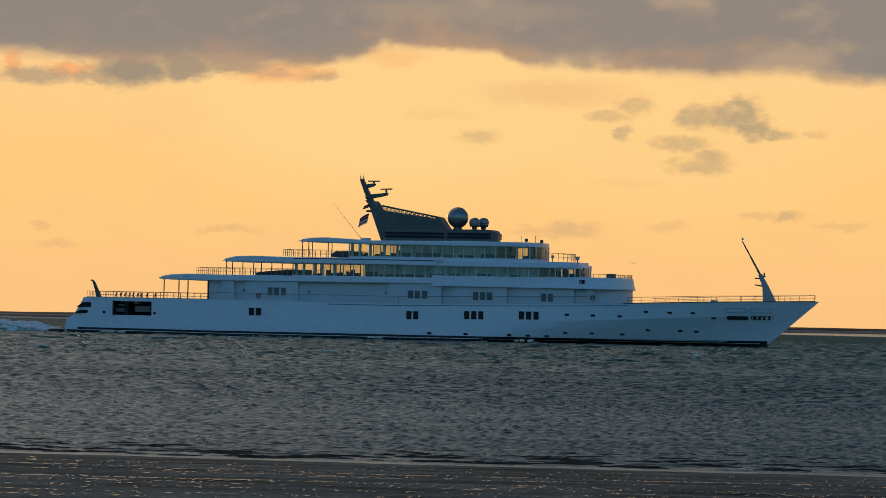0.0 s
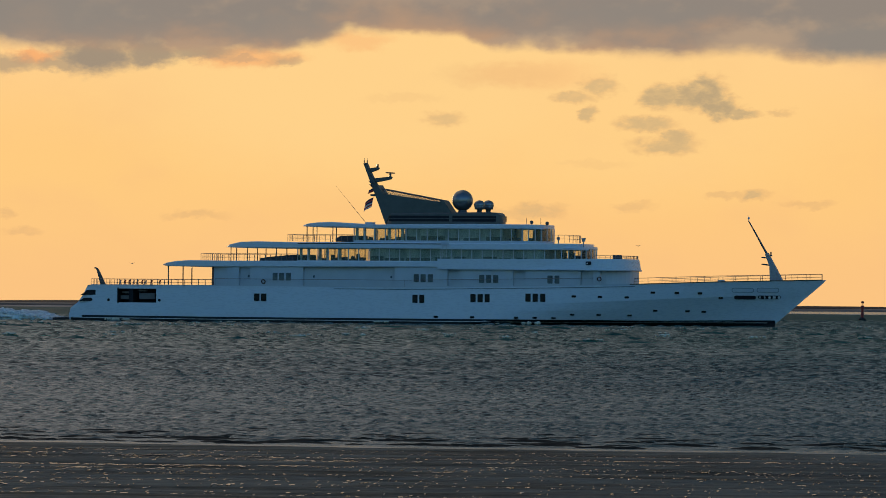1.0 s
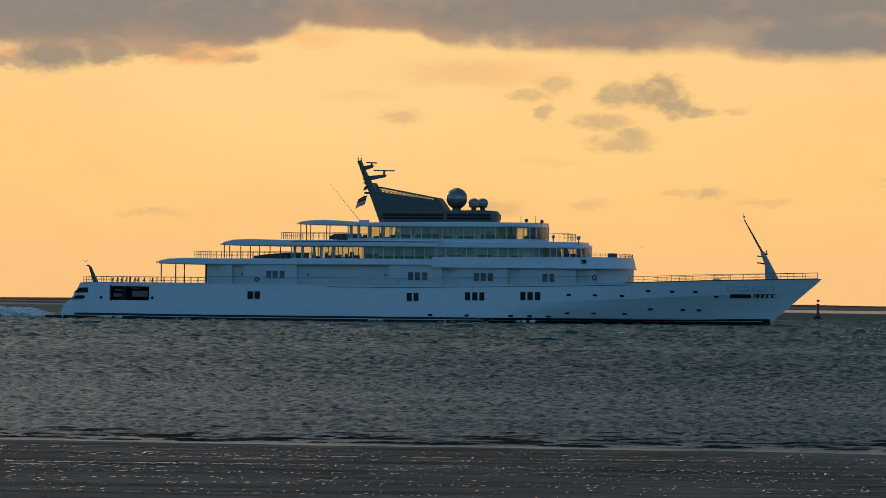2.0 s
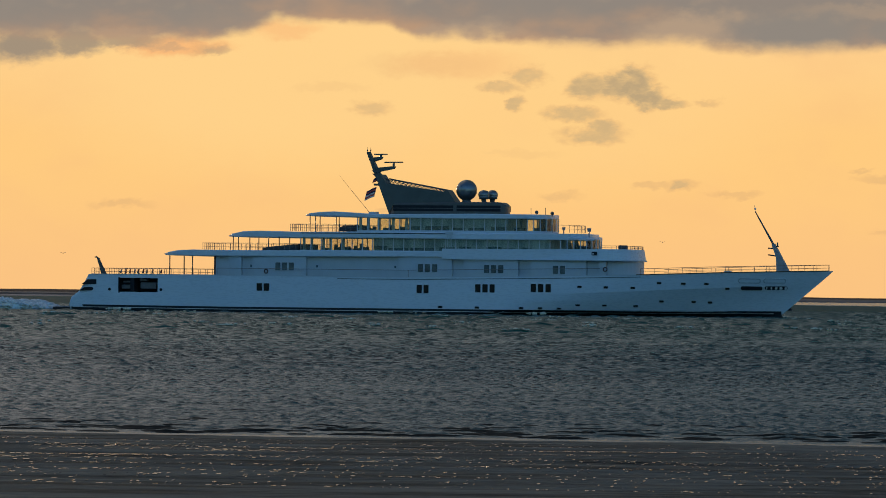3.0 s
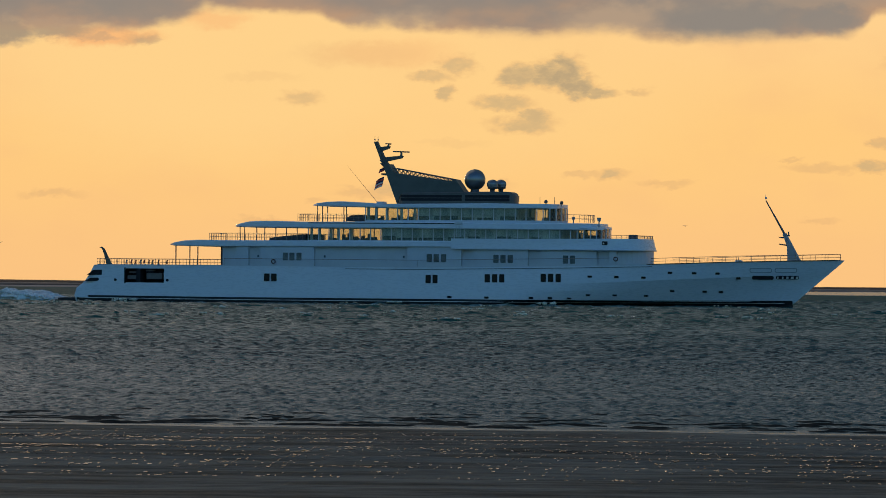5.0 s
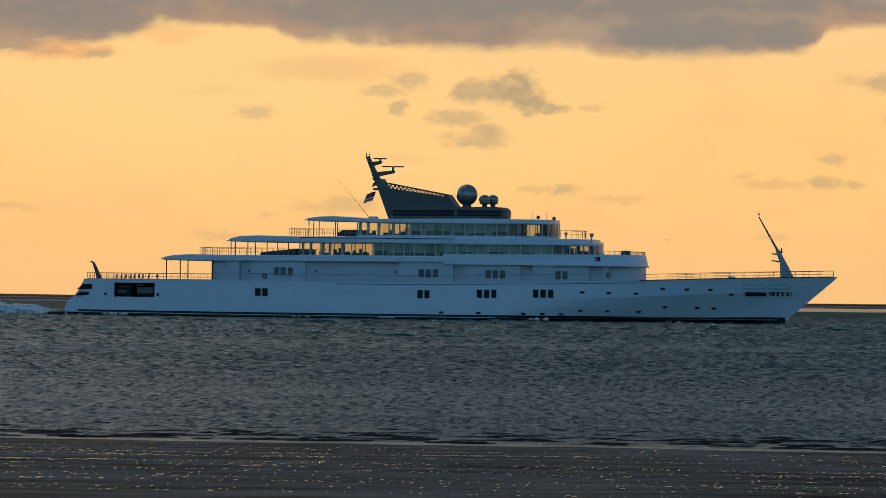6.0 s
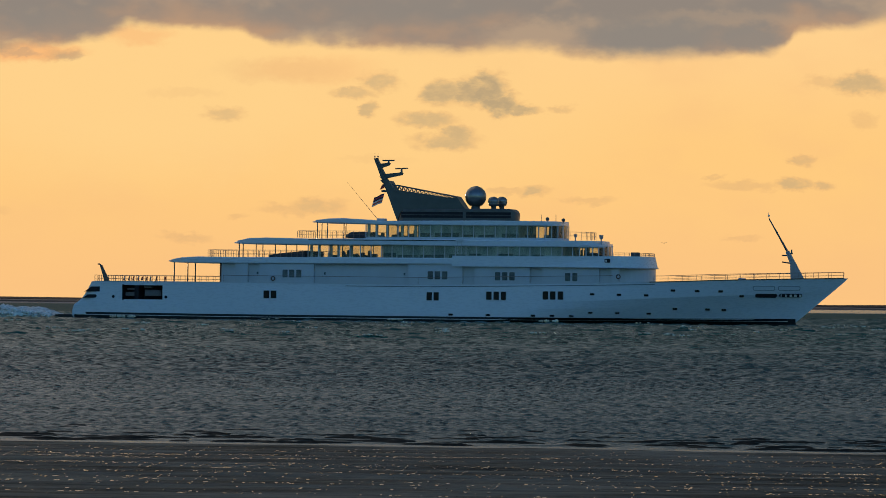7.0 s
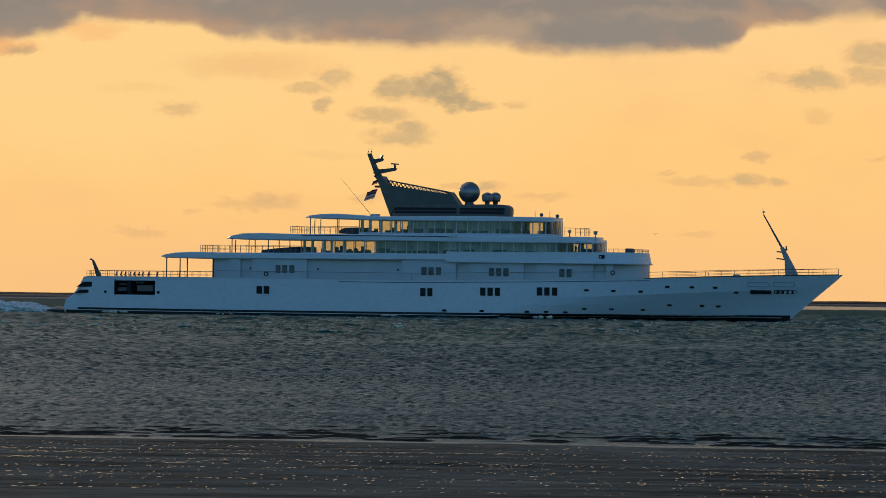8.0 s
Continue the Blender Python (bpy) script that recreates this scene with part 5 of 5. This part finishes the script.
def build_pools():
    """Shallow pools of still water that lie on the sand."""
    r = random.Random(11)
    bm = bmesh.new()
    bands = [(117.5, 1.2, 160), (113.0, 1.2, 320), (109.5, 0.9, 620), (105.0, 1.6, 520), (99.0, 0.8, 760), (95.0, 1.6, 520), (90.5, 1.8, 480), (86.0, 1.8, 460), (81.5, 1.8, 420), (77.0, 1.8, 260)]
    for y0, spread, n in bands:
        for k in range(n):
            x = -19 + 36 * r.random() ** 1.15
            left = max(0.0, (-x - 1) / 14.0)
            y = y0 + r.gauss(0, spread * 0.5) - 0.16 * x
            ln = 0.008 + 0.034 * r.random() ** 2 * (1 + 3.0 * left * r.random())
            dp = r.uniform(0.10, 0.24)
            z = float(sand_height(np.array([x]), np.array([y]))[0]) + 0.008
            m = 9
            ring = []
            for i in range(m):
                a = 2 * math.pi * i / m
                k2 = r.uniform(0.75, 1.15)
                ring.append(bm.verts.new((x + ln * math.cos(a) * k2, y + dp * math.sin(a) * k2, z)))
            bm.faces.new(ring)
            low = [bm.verts.new(v.co + Vector((0, 0, -0.012))) for v in ring]
            for i in range(m):
                j = (i + 1) % m
                bm.faces.new((ring[i], low[i], low[j], ring[j]))
    # drawn-out chains of small pools
    for k in range(34):
        xc, yc = r.uniform(-16.0, 4.0), (109.2, 99.0, 104.5, 94.5)[k % 4]
        yc += -0.16 * xc + r.gauss(0, 0.4)
        reach = r.uniform(0.2, 1.1)
        for q in range(int(6 + 16 * reach)):
            x, y = xc + reach * r.uniform(-1, 1), yc + r.gauss(0, 0.40)
            ln, dp = r.uniform(0.012, 0.06), r.uniform(0.06, 0.18)
            z = float(sand_height(np.array([x]), np.array([y]))[0]) + 0.012
            bm.faces.new([bm.verts.new((x + ln * math.cos(a) * g, y + dp * math.sin(a) * g, z)) for a, g in ((2 * math.pi * i / 9, r.uniform(0.7, 1.15)) for i in range(9))])
    ob = new("shallow_pools", mesh_of("shallow_pools", bm, FILM))
    tagged(ob, "small pools of still water shining on wet sand", "pools", kind="stuff")


build_pools()


def build_swash():
    """A thin sheet of water running out along the shore."""
    xs = np.arange(-24, 24, 0.2)
    bm = bmesh.new()
    prev = None
    for x in xs:
        y = float(shore(x)) - 0.35
        wdt = 0.26 + 0.10 * math.sin(x * 0.8) + 0.08 * math.sin(x * 2.3)
        z = float(sand_height(np.array([x]), np.array([y]))[0]) + 0.02
        row = [bm.verts.new((x, y - wdt, z - 0.012)), bm.verts.new((x, y, z)), bm.verts.new((x, y + wdt, z))]
        if prev:
            for k in range(2):
                bm.faces.new((prev[k], row[k], row[k + 1], prev[k + 1]))
        prev = row
    tagged(new("shore_water", mesh_of("shore_water", bm, SWASH)), "thin shining sheet of water at the sea's edge", "water", kind="structure")


build_swash()


# near-black base colour stands in for the weak reflection of steep wavelet faces
DIMMED_WATER = material("wavelet_water_painted_dim", (0.008, 0.010, 0.011), 0.4, vary=0.3, spec=0.08)


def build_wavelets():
    """Low ridges of water that roll in along the shore, their faces' dimness put into the colour."""
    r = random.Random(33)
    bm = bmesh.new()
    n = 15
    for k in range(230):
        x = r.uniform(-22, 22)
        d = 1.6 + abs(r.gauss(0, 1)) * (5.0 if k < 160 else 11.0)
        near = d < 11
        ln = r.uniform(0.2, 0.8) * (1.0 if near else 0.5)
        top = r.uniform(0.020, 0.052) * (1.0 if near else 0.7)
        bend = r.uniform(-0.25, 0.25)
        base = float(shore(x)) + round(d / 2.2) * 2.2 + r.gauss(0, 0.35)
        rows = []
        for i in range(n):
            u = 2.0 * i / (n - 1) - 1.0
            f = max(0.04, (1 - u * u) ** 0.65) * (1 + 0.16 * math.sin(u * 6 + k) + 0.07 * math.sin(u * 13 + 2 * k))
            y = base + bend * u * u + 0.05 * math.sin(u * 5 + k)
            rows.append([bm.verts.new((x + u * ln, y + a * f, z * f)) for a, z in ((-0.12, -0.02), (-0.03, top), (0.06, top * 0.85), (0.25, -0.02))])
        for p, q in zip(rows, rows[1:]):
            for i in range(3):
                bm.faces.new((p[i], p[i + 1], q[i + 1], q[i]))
    ob = new("shore_wavelets", mesh_of("shore_wavelets", bm, DIMMED_WATER, True))
    return tagged(ob, "low wavelets rolling in along the shore, their dim faces painted near black", "wavelets", kind="stuff")


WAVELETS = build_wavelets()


# ---------------------------------------------------------------- what moves
HEADING, SPEED = 16.429, 7.116


def ship_pose(t):
    a = radians(HEADING)
    d = SPEED * (t - 4.0)
    return pose(0.68 + math.cos(a) * d, 892.13 - math.sin(a) * d, 0, 0, 0, -HEADING)


def motions():
    ship = [(t, ship_pose(t)) for t in (0.0, 2.0, 4.0, 6.0, 8.0)]
    walk(YACHT, ship)
    walk(WAKE, ship)
    walk(BOW_WAVE, ship)
    # scanners turn once in 2.8 seconds, end on to the shore at the time given
    for bar, (x, y, z), end_on in SCANNERS:
        walk(bar, [(0.5 * i, pose(x, y, z, 0, 0, 90 + HEADING + (0.5 * i - end_on) * 360 / 2.8)) for i in range(17)])
    # flags swing in the wind
    for k, (flag, top) in enumerate(FLAGS):
        walk(flag, [(0.4 * i, pose(top.x, top.y, top.z, 0, 9 * math.sin(2.6 * i + k), 22 * math.sin(1.9 * i + 2 * k))) for i in range(21)])
    # the waves drift along the shore, faster further out
    for k, strip in enumerate(SEA):
        walk(strip, [(0.0, pose(0, 0, 0)), (8.0, pose(1.6 + 0.9 * k, 0, 0))])
    walk(WAVELETS, [(0.0, pose(-0.6, 0.5, 0.01)), (8.0, pose(0.9, -0.4, 0.01))])
    # gulls: seconds and place
    walk(GULLS[0], [
        (0.0, pose(5.99, 699.97, 11.93, 0, 0, 75)),
        (1.0, pose(11.24, 699.91, 11.69, 0, 6, 75)),
        (1.5, pose(14.42, 699.85, 11.56, 0, -5, 75)),
        (3.5, pose(28.21, 699.43, 10.83, 0, 8, 75)),
        (4.5, pose(34.80, 699.13, 11.44, 0, -6, 75)),
        (6.5, pose(43.22, 698.66, 12.05, 0, 5, 75)),
        (7.0, pose(45.17, 698.54, 11.81, 0, 8, 75)),
        (8.0, pose(50.29, 698.19, 12.54, 0, 0, 75)),
    ])
    walk(GULLS[1], [
        (0.0, pose(-50.88, 637.97, 8.30, 0, 0, 75)),
        (1.5, pose(-54.00, 637.72, 8.19, 0, 6, 75)),
        (4.5, pose(-52.00, 637.88, 8.08, 0, -5, 75)),
        (8.0, pose(-57.78, 637.39, 12.88, 0, 5, 75)),
    ])


motions()
